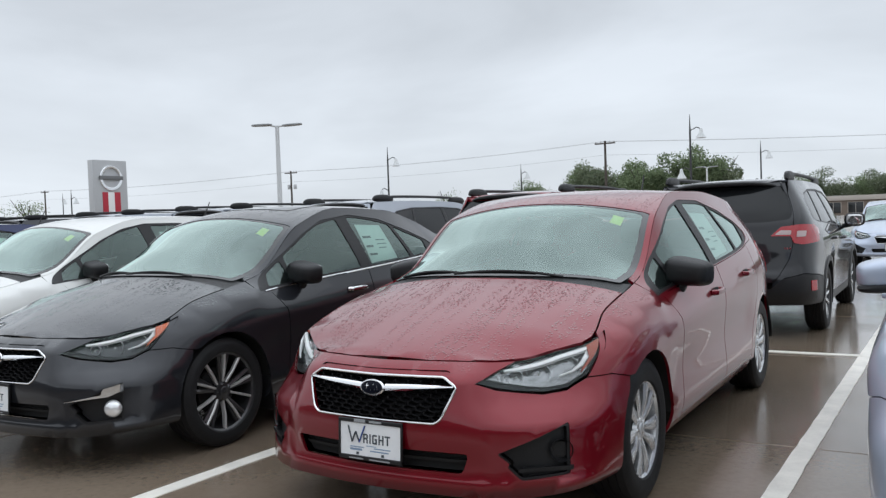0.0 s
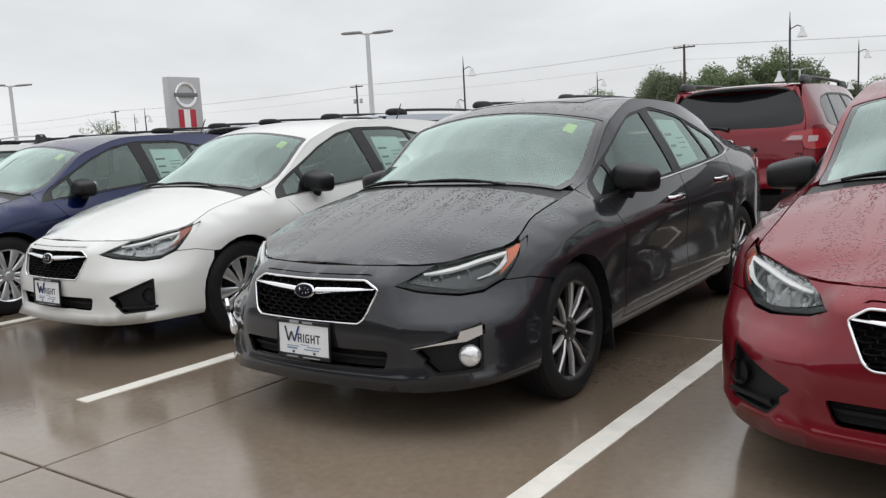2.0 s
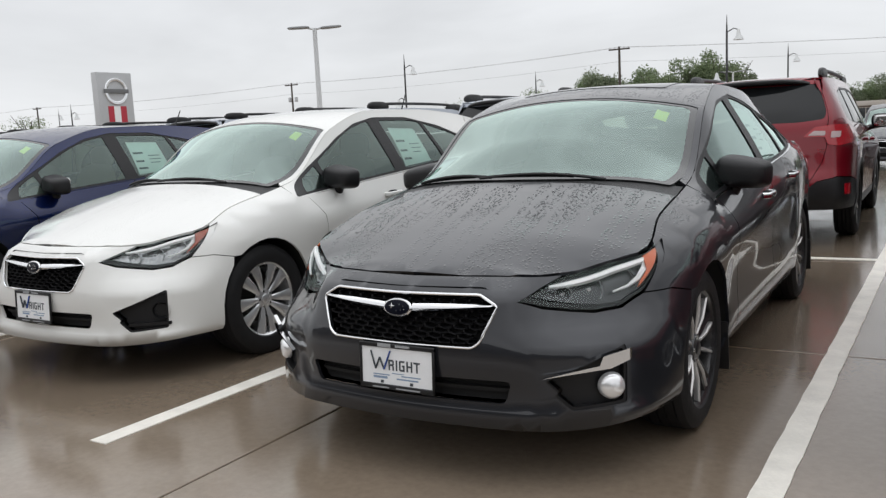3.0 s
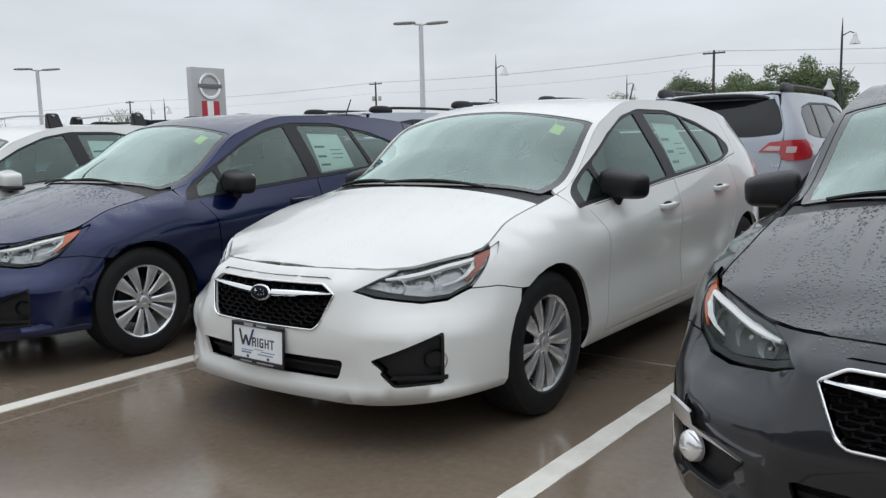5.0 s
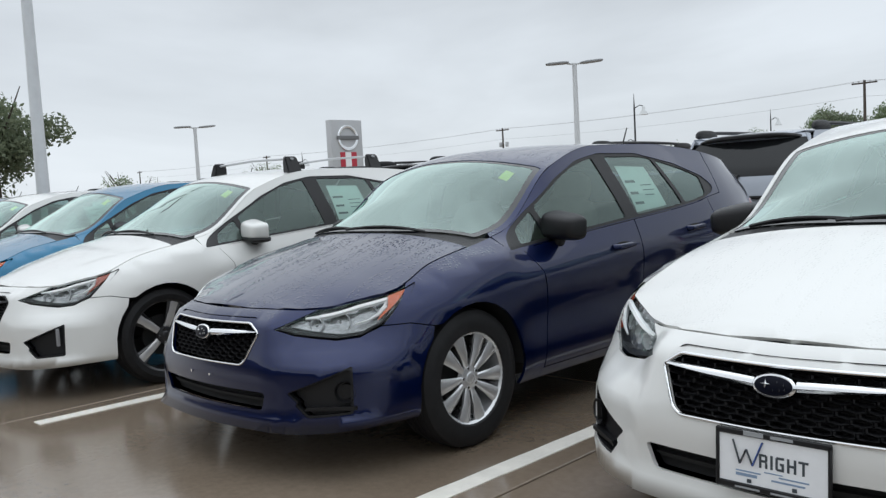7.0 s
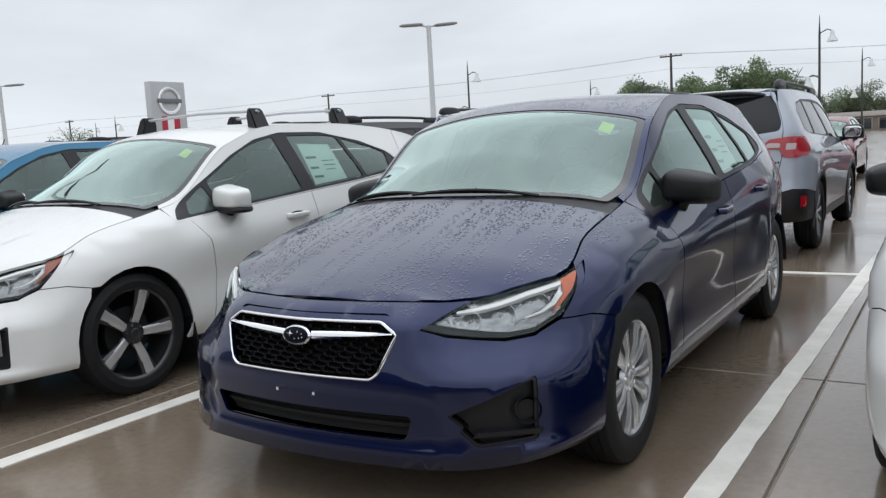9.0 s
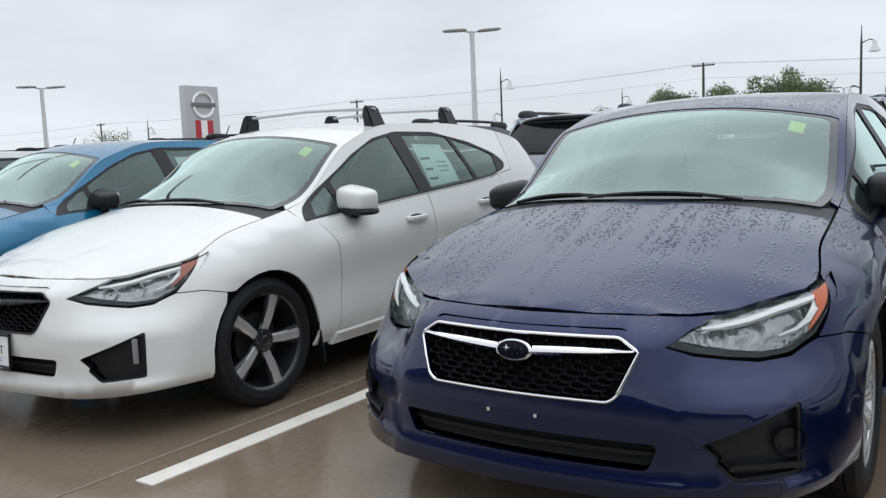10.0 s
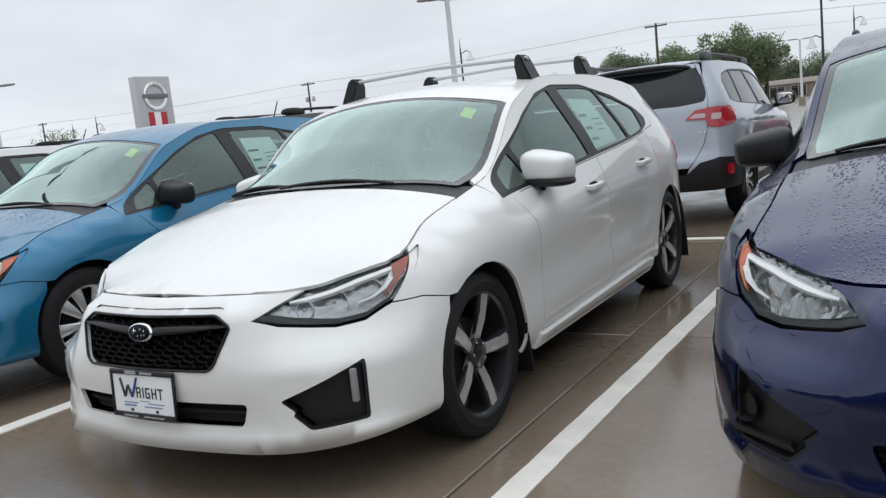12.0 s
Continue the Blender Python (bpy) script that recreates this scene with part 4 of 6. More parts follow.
def add_plate(car, x, y, z, tilt):
    def frame_mesh():
        bm = bmesh.new()
        for sx, sz, px, pz in ((.316, .016, 0, .074), (.316, .018, 0, -.075), (.010, .16, -.153, 0), (.010, .16, .153, 0)):
            box((sx, .012, sz), (px, 0, pz), .003, 1, bm=bm)
        return bm
    p = part("plate_frame", once(("plate", "frame"), frame_mesh), PLASTIC, car, "black dealer plate frame", pose(x, y, z, tilt))
    part("plate", once(("plate", "plate"), lambda: box((.300, .004, .136), (0, .002, 0))), PLATEW, p, "white dealer plate with a dark wordmark")

    def zig():
        bm = bmesh.new()
        P = [(-.108, .052), (-.088, -.012), (-.070, .030), (-.052, -.012), (-.024, .056)]
        for a, b in zip(P, P[1:]):
            tube([(a[0], -.001, a[1]), (b[0], -.001, b[1])], .0075, 4, bm=bm, flat=.3)
        return bm
    part("wordmark_initial", once(("plate", "zig"), zig), INK, p)
    part("accent_stroke", once(("plate", "acc"), lambda: tube([(-.052, -.003, -.012), (-.024, -.003, .056)], .006, 4, flat=.3)), PLATEBLUE, p)

    def letters():
        r = []
        h0, h1, t = -.014, .024, .0065
        mid = (h0 + h1) / 2
        x = -.034                                        # R
        r += [(x, h0, x + t, h1), (x + t, h1 - t, x + .020, h1), (x + t, mid - t / 2, x + .020, mid + t / 2), (x + .0165, mid, x + .023, h1 - .003), (x + .0165, h0, x + .023, mid - .003)]
        x = -.003                                        # I
        r += [(x, h0, x + t, h1)]
        x = .011                                         # G
        r += [(x, h0 + .003, x + t, h1 - .003), (x + .003, h1 - t, x + .023, h1), (x + .003, h0, x + .023, h0 + t), (x + .0165, h0 + .003, x + .023, mid + t / 2), (x + .012, mid - t / 2, x + .0175, mid + t / 2)]
        x = .042                                         # H
        r += [(x, h0, x + t, h1), (x + .018, h0, x + .018 + t, h1), (x + t, mid - t / 2, x + .018, mid + t / 2)]
        x = .072                                         # T
        r += [(x, h1 - t, x + .026, h1), (x + .010, h0, x + .010 + t, h1 - t)]
        return bars(r, .002)
    part("wordmark", once(("plate", "let"), letters), INK, p)
    small = [(-.10, -.034, -.03, -.030), (.02, -.034, .10, -.030), (-.10, -.046, -.04, -.038), (.0, -.046, .09, -.041), (-.02, -.026, .03, -.023)]
    part("small_print", once(("plate", "small"), lambda: bars(small, .002)), mat_once("pale_ink", (.22, .30, .42)), p)
    mark = part("frame_print", once(("plate", "fp"), lambda: bars([(-.075, .069, -.02, .082), (.0, .071, .06, .079), (-.10, -.079, -.03, -.074), (.0, -.079, .10, -.074)], .002)), mat_once("grey_print", (.30, .31, .32)), p, m=pose(0, -.0065, 0))
    mark["kind"] = "stuff"
    mark = part("screws", once(("plate", "scr"), lambda: bars([(-.068, -.062, -.056, -.052), (.056, -.062, .068, -.052)], .004)), INK, p)
    mark["kind"] = "stuff"


MATS = {}


def mat_once(name, color, rough=.5):
    if name not in MATS:
        MATS[name] = mat(name, color, rough)
    return MATS[name]


def seat_mesh():
    bm = bmesh.new()
    blob((.50, .52, .18), (0, 0, .36), 3.5, 16, 8, bm=bm)
    def lean(v):
        return Vector((v.x * (1 - .12 * (v.z + .3)), v.y + .22 * (v.z + .3), v.z))
    blob((.50, .16, .66), (0, .25, .72), 3.2, 16, 10, lean, bm)
    blob((.26, .10, .19), (0, .44, 1.10), 2.8, 14, 8, None, bm)
    tube([(-.06, .42, .98), (-.06, .44, 1.06)], .008, 6, bm=bm)
    tube([(.06, .42, .98), (.06, .44, 1.06)], .008, 6, bm=bm)
    return bm


def bench_mesh():
    bm = bmesh.new()
    blob((1.20, .50, .18), (0, 0, .40), 4, 20, 8, bm=bm)
    def lean(v):
        return Vector((v.x * (1 - .10 * (v.z + .3)), v.y + .25 * (v.z + .3), v.z))
    blob((1.22, .16, .56), (0, .26, .70), 4, 20, 10, lean, bm)
    for x in (-.38, .38):
        blob((.24, .09, .14), (x, .42, 1.02), 2.8, 12, 8, None, bm)
    return bm


def mirror_shell(v):
    # flat to the rear, bulged and drooping outward to the front
    f = 1 - .18 * max(0, -v.y / .08)
    return Vector((v.x + .15 * v.y, v.y * (1.0 if v.y < 0 else .55), v.z * f * (1 - .25 * (v.x / .13) * (1 if v.z > 0 else .3))))


def compact_car(kind, colour, at, label, wheels="cover", chrome=True, fogs="blank", mirror="black", plate=True, rack=False, seats=SEAT, rz=0.0, aerial=True, paper=True, flaps=False, group="parked compact cars"):
    car = new("hatchback_car" if kind == "hatch" else "saloon_car")
    car.matrix_basis = pose(at[0], at[1], 0, 0, 0, rz)
    tagged(car, label, "car", group)
    if (kind, "panels") not in CACHE:
        CACHE[(kind, "panels")] = shell_panels(kind)
    tones = dict(paint=colour, glass=GLASS, screen=SCREEN, lens=LENS, trim=PLASTIC, frit=FRIT, dark=DARK, plastic=PLASTIC, tail=REDLENS, bezel=REFLECTOR,
                 grille_frame=CHROME if chrome else PLASTIC)
    lamp = {}
    panels = CACHE[(kind, "panels")]
    for side in ("", "~"):
        lamp[side] = part("headlamp", panels["headlamp_housing" + side][0], HOUSING_DARK if fogs == "chrome" else HOUSING, car, "headlamp with clear cover and amber corner")
    for key, (me, tone) in panels.items():
        name = key.rstrip("~")
        side = "~" if key.endswith("~") else ""
        if name == "headlamp_housing":
            continue
        holder = lamp[side] if name.startswith("headlamp") else car
        m = tones[tone]
        ob = part({"front_door": "door", "rear_door": "door"}.get(name, name), me, m, holder)
        if tone in ("glass", "lens", "screen"):
            ob.visible_shadow = False
    sk = SKINS[kind]
    # headlamp insides
    for sgn, side in ((1, ""), (-1, "~")):
        L = lamp[side]
        for i, (px, py, pz, r) in enumerate([(.668, .455, .650, .054), (.588, .365, .640, .046), (.520, .290, .634, .030)]):
            def bowl_mesh(r=r):
                bm = lathe([(.006, .055), (r * .35, .050), (r * .65, .034), (r * .88, .010), (r, -.020), (r * 1.03, -.010)], 20, "Z")
                for k, v in enumerate(bm.verts):
                    v.co.z += .004 * (k % 2)
                return mesh_from(bm, "reflector", smooth=False)
            part("reflector", once(("lamp", "bowl%d" % i), bowl_mesh), REFLECTOR, L, m=pose(sgn * px, py, pz, -90, 0, sgn * 28))
            part("bulb", once(("lamp", "bulb%d" % i), lambda r=r: tube([(0, .03, 0), (0, -.012, 0)], r * .16, 8)), REFLECTOR, L, m=pose(sgn * px, py, pz))
        s_tip, s_in = sk.q(.772, .60, .757)[0], sk.q(.50, .22, .66)[0]
        s_el = s_tip - .130
        strip = [(s, sk.topz(s) - .024 - .016 * (1 - k / 7)) for k, s in enumerate(np.linspace(s_in, s_el, 8))]
        strip += [(s_el - d, sk.topz(s_el) - h) for d, h in ((.018, .050), (.055, .080), (.105, .102), (.18, .116))]
        strip = [sk.S([s], [z])[0] + np.array([0, .014, 0]) for s, z in strip]
        taper = [.5, .8, 1, 1, 1, 1, 1, 1, .9, .8, .5, .3]
        part("light_strip", once((kind, "strip" + side), lambda: tube([(sgn * p[0], p[1], p[2]) for p in strip], .0125, 6, taper=taper)), CLEARLENS, L)
        P = [(s_tip - .012, sk.topz(s_tip - .012) - .014), (s_el + .020, sk.topz(s_el + .020) - .012), (s_el + .002, sk.topz(s_el) - .050), (s_el - .042, sk.topz(s_el) - .086), sk.q(.706, .470, .644)]
        ar = sum(P[i][0] * P[(i + 1) % 5][1] - P[(i + 1) % 5][0] * P[i][1] for i in range(5))
        P = P if ar > 0 else P[::-1]
        P = P if sgn > 0 else flip(P)
        am_mesh = once((kind, "amber" + side), lambda: sheet("amber_reflector", sk.S, P, [], .04, .008, -.002))
        part("amber_reflector", am_mesh, AMBER if fogs == "chrome" or colour in (NAVY, BLUE) else AMBER_DARK, L)
    # grille
    part("grille_mesh", once(("grille", "mesh"), honeycomb), PLASTIC, car)
    for sgn in (1, -1):
        def wing_bar():
            bm = bmesh.new()
            rows = []
            for i in range(13):
                t = i / 12
                u = .058 + .292 * t
                mid, hh = .607 + .014 * t, .0135 * (1 - .72 * t**2)
                y = sk.front_y(u, mid) - .006
                rows.append([bm.verts.new((sgn * u, y + dy, mid + k * hh)) for k, dy in ((-1, .022), (-1, .004), (-.35, -.002), (.5, 0), (1, .006), (1, .026))])
            for A, B in zip(rows, rows[1:]):
                for j in range(5):
                    bm.faces.new((A[j], A[j + 1], B[j + 1], B[j]))
            bm.faces.new(rows[0])
            bm.faces.new(rows[-1])
            bmesh.ops.recalc_face_normals(bm, faces=bm.faces)
            return bm
        wing = once(("grille", "wing%d" % sgn), wing_bar)
        part("grille_wing", wing, CHROME if chrome else PLASTIC, car)
    add_emblem(car, 0, .034, .606, -14)
    if plate:
        add_plate(car, 0, .010, .395, -3)
    else:
        part("bolts", once(("nose", "bolts"), lambda: bars([(-.083, .418, -.073, .428), (.073, .418, .083, .428)], .012)), CHROME, car, m=pose(0, .016, 0))
    # fog lamp fittings
    for sgn in (1, -1):
        if fogs == "blank":
            part("fog_blank", once(("fog", "blank"), lambda: lathe([(.001, .0), (.030, .0), (.036, -.01), (.045, .02)], 24)), PLASTIC, car, m=pose(sgn * .715, .268, .375, 0, 0, -90 + 35 * sgn))
            part("fog_ledge", once(("fog", "ledge%d" % sgn), lambda: prism([(sgn * .59, .302), (sgn * .76, .302), (sgn * .76, .318), (sgn * .60, .316)], lambda u, v: (u, .14 + .75 * (abs(u) - .59), v), .05)), PLASTIC, car)
        elif fogs == "chrome":
            part("fog_lamp", once(("fog", "lamp"), lambda: lathe([(.001, .014), (.03, .010), (.042, 0), (.046, -.02)], 28)), REFLECTOR, car, "round fog lamp", pose(sgn * .715, .225, .345, 0, 0, -90 + 35 * sgn))
            part("chrome_blade", once(("fog", "blade%d" % sgn), lambda: prism([(sgn * .53, .392), (sgn * .69, .425), (sgn * .70, .455), (sgn * .772, .478), (sgn * .772, .440), (sgn * .72, .414)],
                                                                             lambda u, v: (u, .068 + 1.0 * max(0, abs(u) - .53)**1.05 * .75, v), .02)), CHROME, car)
        else:
            part("marker_lamp", once(("fog", "marker"), lambda: box((.02, .02, .11), (0, 0, 0), .006)), mat_once("grey_lens", (.25, .25, .26), .2), car, m=pose(sgn * .72, .245, .40, 0, 0, 0))
    # mirrors, handles
    for sgn in (1, -1):
        shell = once(("mirror", "shell%d" % sgn), lambda: blob((.225, .17, .145), (0, 0, 0), 4.2, 26, 16, lambda v: Vector((sgn * mirror_shell(v).x, mirror_shell(v).y, mirror_shell(v).z))))
        mir = part("door_mirror", shell, colour if mirror == "body" else PLASTIC, car, m=pose(sgn * .865, 1.63, .962, 0, 3 * sgn, -6 * sgn))
        part("mirror_glass", once(("mirror", "glass"), lambda: blob((.20, .012, .12), (0, 0, 0), 4, 20, 8)), MIRROR, mir, m=pose(0, .043, 0))
        part("mirror_stalk", once(("mirror", "stalk%d" % sgn), lambda: tube([(sgn * -.03, .0, -.055), (sgn * -.045, .0, -.09), (sgn * -.07, .0, -.125)], .034, 10, flat=.7)), PLASTIC, mir)
        if mirror == "body":
            part("mirror_lower", once(("mirror", "low%d" % sgn), lambda: blob((.235, .17, .05), (sgn * .002, -.004, -.060), 3.0, 20, 8)), PLASTIC, mir)
        for y, z in ((2.16, .815), (3.00, .862)):
            x = float(sk.S([sk.sy(y)], [z])[0][0])
            h = part("door_handle", once(("handle", "bar"), lambda: tube([(0, -.095, 0), (.028, -.075, .0), (.036, 0, .003), (.028, .075, .004), (0, .095, .004)], .014, 8, flat=1.15)), CHROME if fogs == "chrome" else colour, car, m=pose(sgn * (x - .004), y, z, 0, 0, 0 if sgn > 0 else 180))
            part("handle_cup", once(("handle", "cup"), lambda: blob((.008, .14, .06), (.004, 0, -.004), 2.5, 14, 8)), DARK, h)
    # wipers
    for k, (x0, y0, x1, y1) in enumerate(((.40, 1.075, -.20, 1.062), (-.14, 1.062, -.56, 1.125))):
        def wiper():
            bm = bmesh.new()
            pts = [sk.T([x0 + (x1 - x0) * i / 8], [y0 + (y1 - y0) * i / 8])[0] + np.array([0, 0, .008 + .008 * math.sin(math.pi * i / 8)]) for i in range(9)]
            tube(pts, .0075, 6, bm=bm)
            tube([p + np.array([0, .02, -.006]) for p in pts[2:]], .005, 4, bm=bm)
            return bm
        part("wiper", once((kind, "wiper%d" % k), wiper), PLASTIC, car)
    # sticker and price sheet
    def sticker(x0, y0, x1, y1):
        return lambda: sheet("sticker", sk.T, [(x0, y0), (x1, y0), (x1, y1), (x0, y1)], [], .05, .001, -.008)
    part("yellow_sticker", once((kind, "sticker"), sticker(.455, 1.60, .515, 1.67)), YELLOW, car)
    if paper:
        zb = pchip(*zip(*DLO[kind][0]))
        pp = side_poly(sk, [(2.44, float(zb(2.44)[0]) + .03), (2.78, float(zb(2.78)[0]) + .03), (2.75, 1.265), (2.44, 1.275)])
        part("price_sheet", once((kind, "sheet"), lambda: sheet("price_sheet", sk.S, pp, [], .08, .001, -.016)), PAPER, car, "printed price sheet inside the rear window")
        rows = [(2.46, 1.17, 2.56, 1.185), (2.46, 1.10, 2.54, 1.115), (2.46, 1.04, 2.55, 1.055), (2.60, 1.15, 2.72, 1.155), (2.60, 1.12, 2.72, 1.125), (2.60, 1.09, 2.7, 1.095)]
        def lines():
            bm = bmesh.new()
            for a, b, c, d in rows:
                me = sheet("t", sk.S, side_poly(sk, [(a, b), (c, b), (c, d), (a, d)]), [], .05, .001, -.0145)
                bm.from_mesh(me)
                bpy.data.meshes.remove(me)
            return bm
        part("price_print", once((kind, "lines"), lines), INK, car)
    # cabin
    part("floor_pan", once((kind, "pan"), lambda: box((1.30, 3.5, .10), (0, 2.2, .25), .02)), DARK, car)
    part("engine_bay", once((kind, "bay"), lambda: box((1.02, .72, .34), (0, .62, .42), .02)), DARK, car)
    part("cargo_tub", once((kind, "tub"), lambda: box((1.0, .75, .42), (0, 3.72, .52), .03)), DARK, car)
    part("dashboard", once(("cabin", "dash"), lambda: blob((1.36, .55, .26), (0, 1.36, .80), 4, 24, 10, lambda v: Vector((v.x, v.y, v.z - .05 * (v.x / .68)**2)))), DASH, car)
    part("steering_wheel", once(("cabin", "steer"), lambda: tube([(.35 + .18 * math.cos(a), 1.72 + .07 * math.sin(a), .80 + .165 * math.sin(a)) for a in [i * math.pi / 10 for i in range(20)]], .016, 8, closed=True)), DASH, car)
    for x in (-.36, .36):
        part("front_seat", once(("cabin", "seat"), seat_mesh), seats, car, m=pose(x, 1.98, .05))
    part("rear_bench", once(("cabin", "bench"), bench_mesh), seats, car, m=pose(0, 2.92, .05))
    for sgn in (1, -1):
        part("door_card", once((kind, "card%d" % sgn), lambda: box((.05, 2.0, .55), (sgn * .76, 2.35, .62), .02)), seats, car)
    part("rear_view_mirror", once(("cabin", "rvm"), lambda: blob((.22, .03, .06), (0, 1.66, 1.235), 3, 16, 8)), PLASTIC, car)
    part("sensor_housing", once((kind, "sens"), lambda: sheet("sensor_housing", sk.T, rounded([(-.26, 1.60), (.26, 1.60), (.30, 1.68), (-.30, 1.68)], .03), [], .06, .02, -.012)), PLASTIC, car)
    # wheel wells
    for y in (.90, 3.57):
        for sgn in (1, -1):
            def well():
                bm = bmesh.new()
                n = 16
                A, B = [], []
                for i in range(n + 1):
                    a = math.pi * i / n
                    A.append(bm.verts.new((sgn * .862, y + .362 * math.cos(a), .318 + .362 * math.sin(a))))
                    B.append(bm.verts.new((sgn * .60, y + .362 * math.cos(a), .318 + .362 * math.sin(a))))
                for i in range(n):
                    bm.faces.new((A[i], A[i + 1], B[i + 1], B[i]))
                c = [bm.verts.new((sgn * .60, y + .362, .2)), bm.verts.new((sgn * .60, y - .362, .2))]
                bm.faces.new(B + [c[1], c[0]])
                return bm
            part("wheel_well", once(("well", "%s%s" % (y, sgn)), well), DARK, car)
            add_wheel(car, wheels, sgn * .750, y, .318)
            if flaps:
                part("mud_flap", once(("flap", "flap"), lambda: box((.16, .012, .22), (0, 0, 0), .005)), PLASTIC, car, m=pose(sgn * .79, y + .365, .24, 8))
    if aerial:
        ax = 3.55 if kind == "hatch" else 3.2
        z0 = float(sk.T([0], [ax])[0][2])
        if kind == "hatch":
            part("aerial", once((kind, "aerial"), lambda: tube([(0, ax, z0 - .005), (0, ax + .02, z0 + .02), (0, ax + .11, z0 + .19)], .006, 6, taper=[2.4, 1.2, .8])), PLASTIC, car)
    if rack:
        for y in (2.20, 3.05):
            for sgn in (1, -1):
                f = sk.T([sgn * (sk.edge(y) - .03)], [y])[0]
                def foot():
                    bm = bmesh.new()
                    pts = [(.045, .07, -.05), (-.03, .06, .115), (-.06, .05, .125), (-.075, .05, .07), (-.05, .07, -.02)]
                    V = [[bm.verts.new((sgn * a, k * b, c)) for a, b, c in pts] for k in (-1, 1)]
                    bm.faces.new(V[0])
                    bm.faces.new(V[1][::-1])
                    for i in range(5):
                        bm.faces.new((V[0][i], V[1][i], V[1][(i + 1) % 5], V[0][(i + 1) % 5]))
                    bmesh.ops.recalc_face_normals(bm, faces=bm.faces)
                    bmesh.ops.bevel(bm, geom=bm.edges[:], offset=.008, segments=2, affect="EDGES")
                    return bm
                part("rack_foot", once(("rack", "foot%d" % sgn), foot), PLASTIC, car, "black roof rack foot", pose(f[0], f[1], f[2]))
            zz = float(sk.T([sk.edge(y) - .03], [y])[0][2])
            part("rack_bar", once(("rack", "bar%d" % int(y * 10)), lambda: tube([(-.56, y, zz + .10), (0, y, zz + .115), (.56, y, zz + .10)], .014, 8, flat=.7)), mat_once("brushed_bar", (.42, .43, .44), .3), car, "aluminium roof rack bar")
    if fogs == "sport":
        for sgn in (1, -1):
            sp = side_poly(sk, [(1.36, .205), (3.10, .205), (3.06, .290), (2.9, .300), (1.5, .272), (1.38, .270)])
            part("side_skirt", once((kind, "skirt%d" % sgn), lambda: sheet("side_skirt", sk.S, sp if sgn > 0 else flip(sp), [], .06, .03, .022)), colour, car)
    if fogs == "chrome":
        low, _ = DLO[kind]
        for sgn in (1, -1):
            def chrome_line():
                f = pchip(*zip(*low))
                pts = []
                for y in np.linspace(1.30, 3.36, 18):
                    p = sk.S([sk.sy(y)], [float(f(y)[0]) - .002])[0]
                    pts.append((sgn * (p[0] + .002), p[1], p[2]))
                return tube(pts, .006, 6)
            part("window_line", once((kind, "cline%d" % sgn), chrome_line), CHROME, car)
        part("sunroof", once((kind, "sunroof"), lambda: sheet("sunroof", sk.T, rounded([(-.40, 1.98), (.40, 1.98), (.40, 2.42), (-.40, 2.42)], .05), [], .08, .004, .003)), FRIT, car)
    return car


# ---- tall estate cars, seen from behind ----
OUT_ST = [
    (0.00, 0.00, [.33, .45, .60, .72, .92, 1.12, 1.555], [.06, .0, .0, .04, .06, .09, .36]),
    (0.50, 0.02, [.33, .45, .60, .72, .92, 1.12, 1.555], [.06, .0, .0, .04, .06, .09, .36]),
    (0.76, 0.10, [.33, .45, .60, .72, .92, 1.12, 1.555], [.06, .0, .0, .03, .06, .09, .34]),
    (0.87, 0.26, [.32, .44, .60, .72, .92, 1.12, 1.56], [.05, .0, .0, .02, .04, .08, .30]),
    (0.905, 0.50, [.30, .40, .58, .72, .93, 1.12, 1.565], [.03, .0, .0, .01, .01, .06, .27]),
    (0.92, 1.00, [.28, .38, .56, .72, .93, 1.11, 1.575], [.02, .0, .0, .0, .0, .06, .27]),
    (0.92, 1.60, [.25, .33, .55, .70, .92, 1.09, 1.58], [.04, .03, .02, .01, .0, .05, .28]),
    (0.92, 2.40, [.25, .33, .55, .70, .90, 1.06, 1.57], [.04, .03, .02, .01, .0, .05, .28]),
    (0.92, 2.90, [.25, .33, .55, .70, .88, 1.04, 1.50], [.04, .03, .02, .01, .0, .06, .27]),
    (0.92, 3.30, [.25, .33, .55, .70, .87, 1.02, 1.24], [.04, .03, .02, .01, .0, .08, .22]),
    (0.92, 3.60, [.25, .33, .55, .70, .85, .98, 1.07], [.04, .03, .02, .01, .0, .08, .20]),
    (0.915, 4.10, [.25, .33, .55, .68, .80, .92, .99], [.03, .01, .0, .0, .01, .06, .20]),
    (0.86, 4.50, [.25, .33, .50, .62, .74, .85, .93], [.04, .01, .0, .0, .02, .06, .2]),
    (0.70, 4.72, [.25, .33, .45, .58, .70, .80, .88], [.05, .01, .0, .0, .03, .06, .2]),
    (0.40, 4.80, [.25, .33, .45, .58, .70, .78, .86], [.05, .01, .0, .0, .03, .06, .2]),
    (0.00, 4.82, [.25, .33, .45, .58, .70, .78, .86], [.05, .01, .0, .0, .03, .06, .2]),
]
OUT = Skin(OUT_ST, [(.35, 1.575), (1.0, 1.612), (2.2, 1.608), (2.85, 1.53), (3.6, 1.09), (3.75, 1.05), (4.3, .985), (4.63, .865)], 2.6)


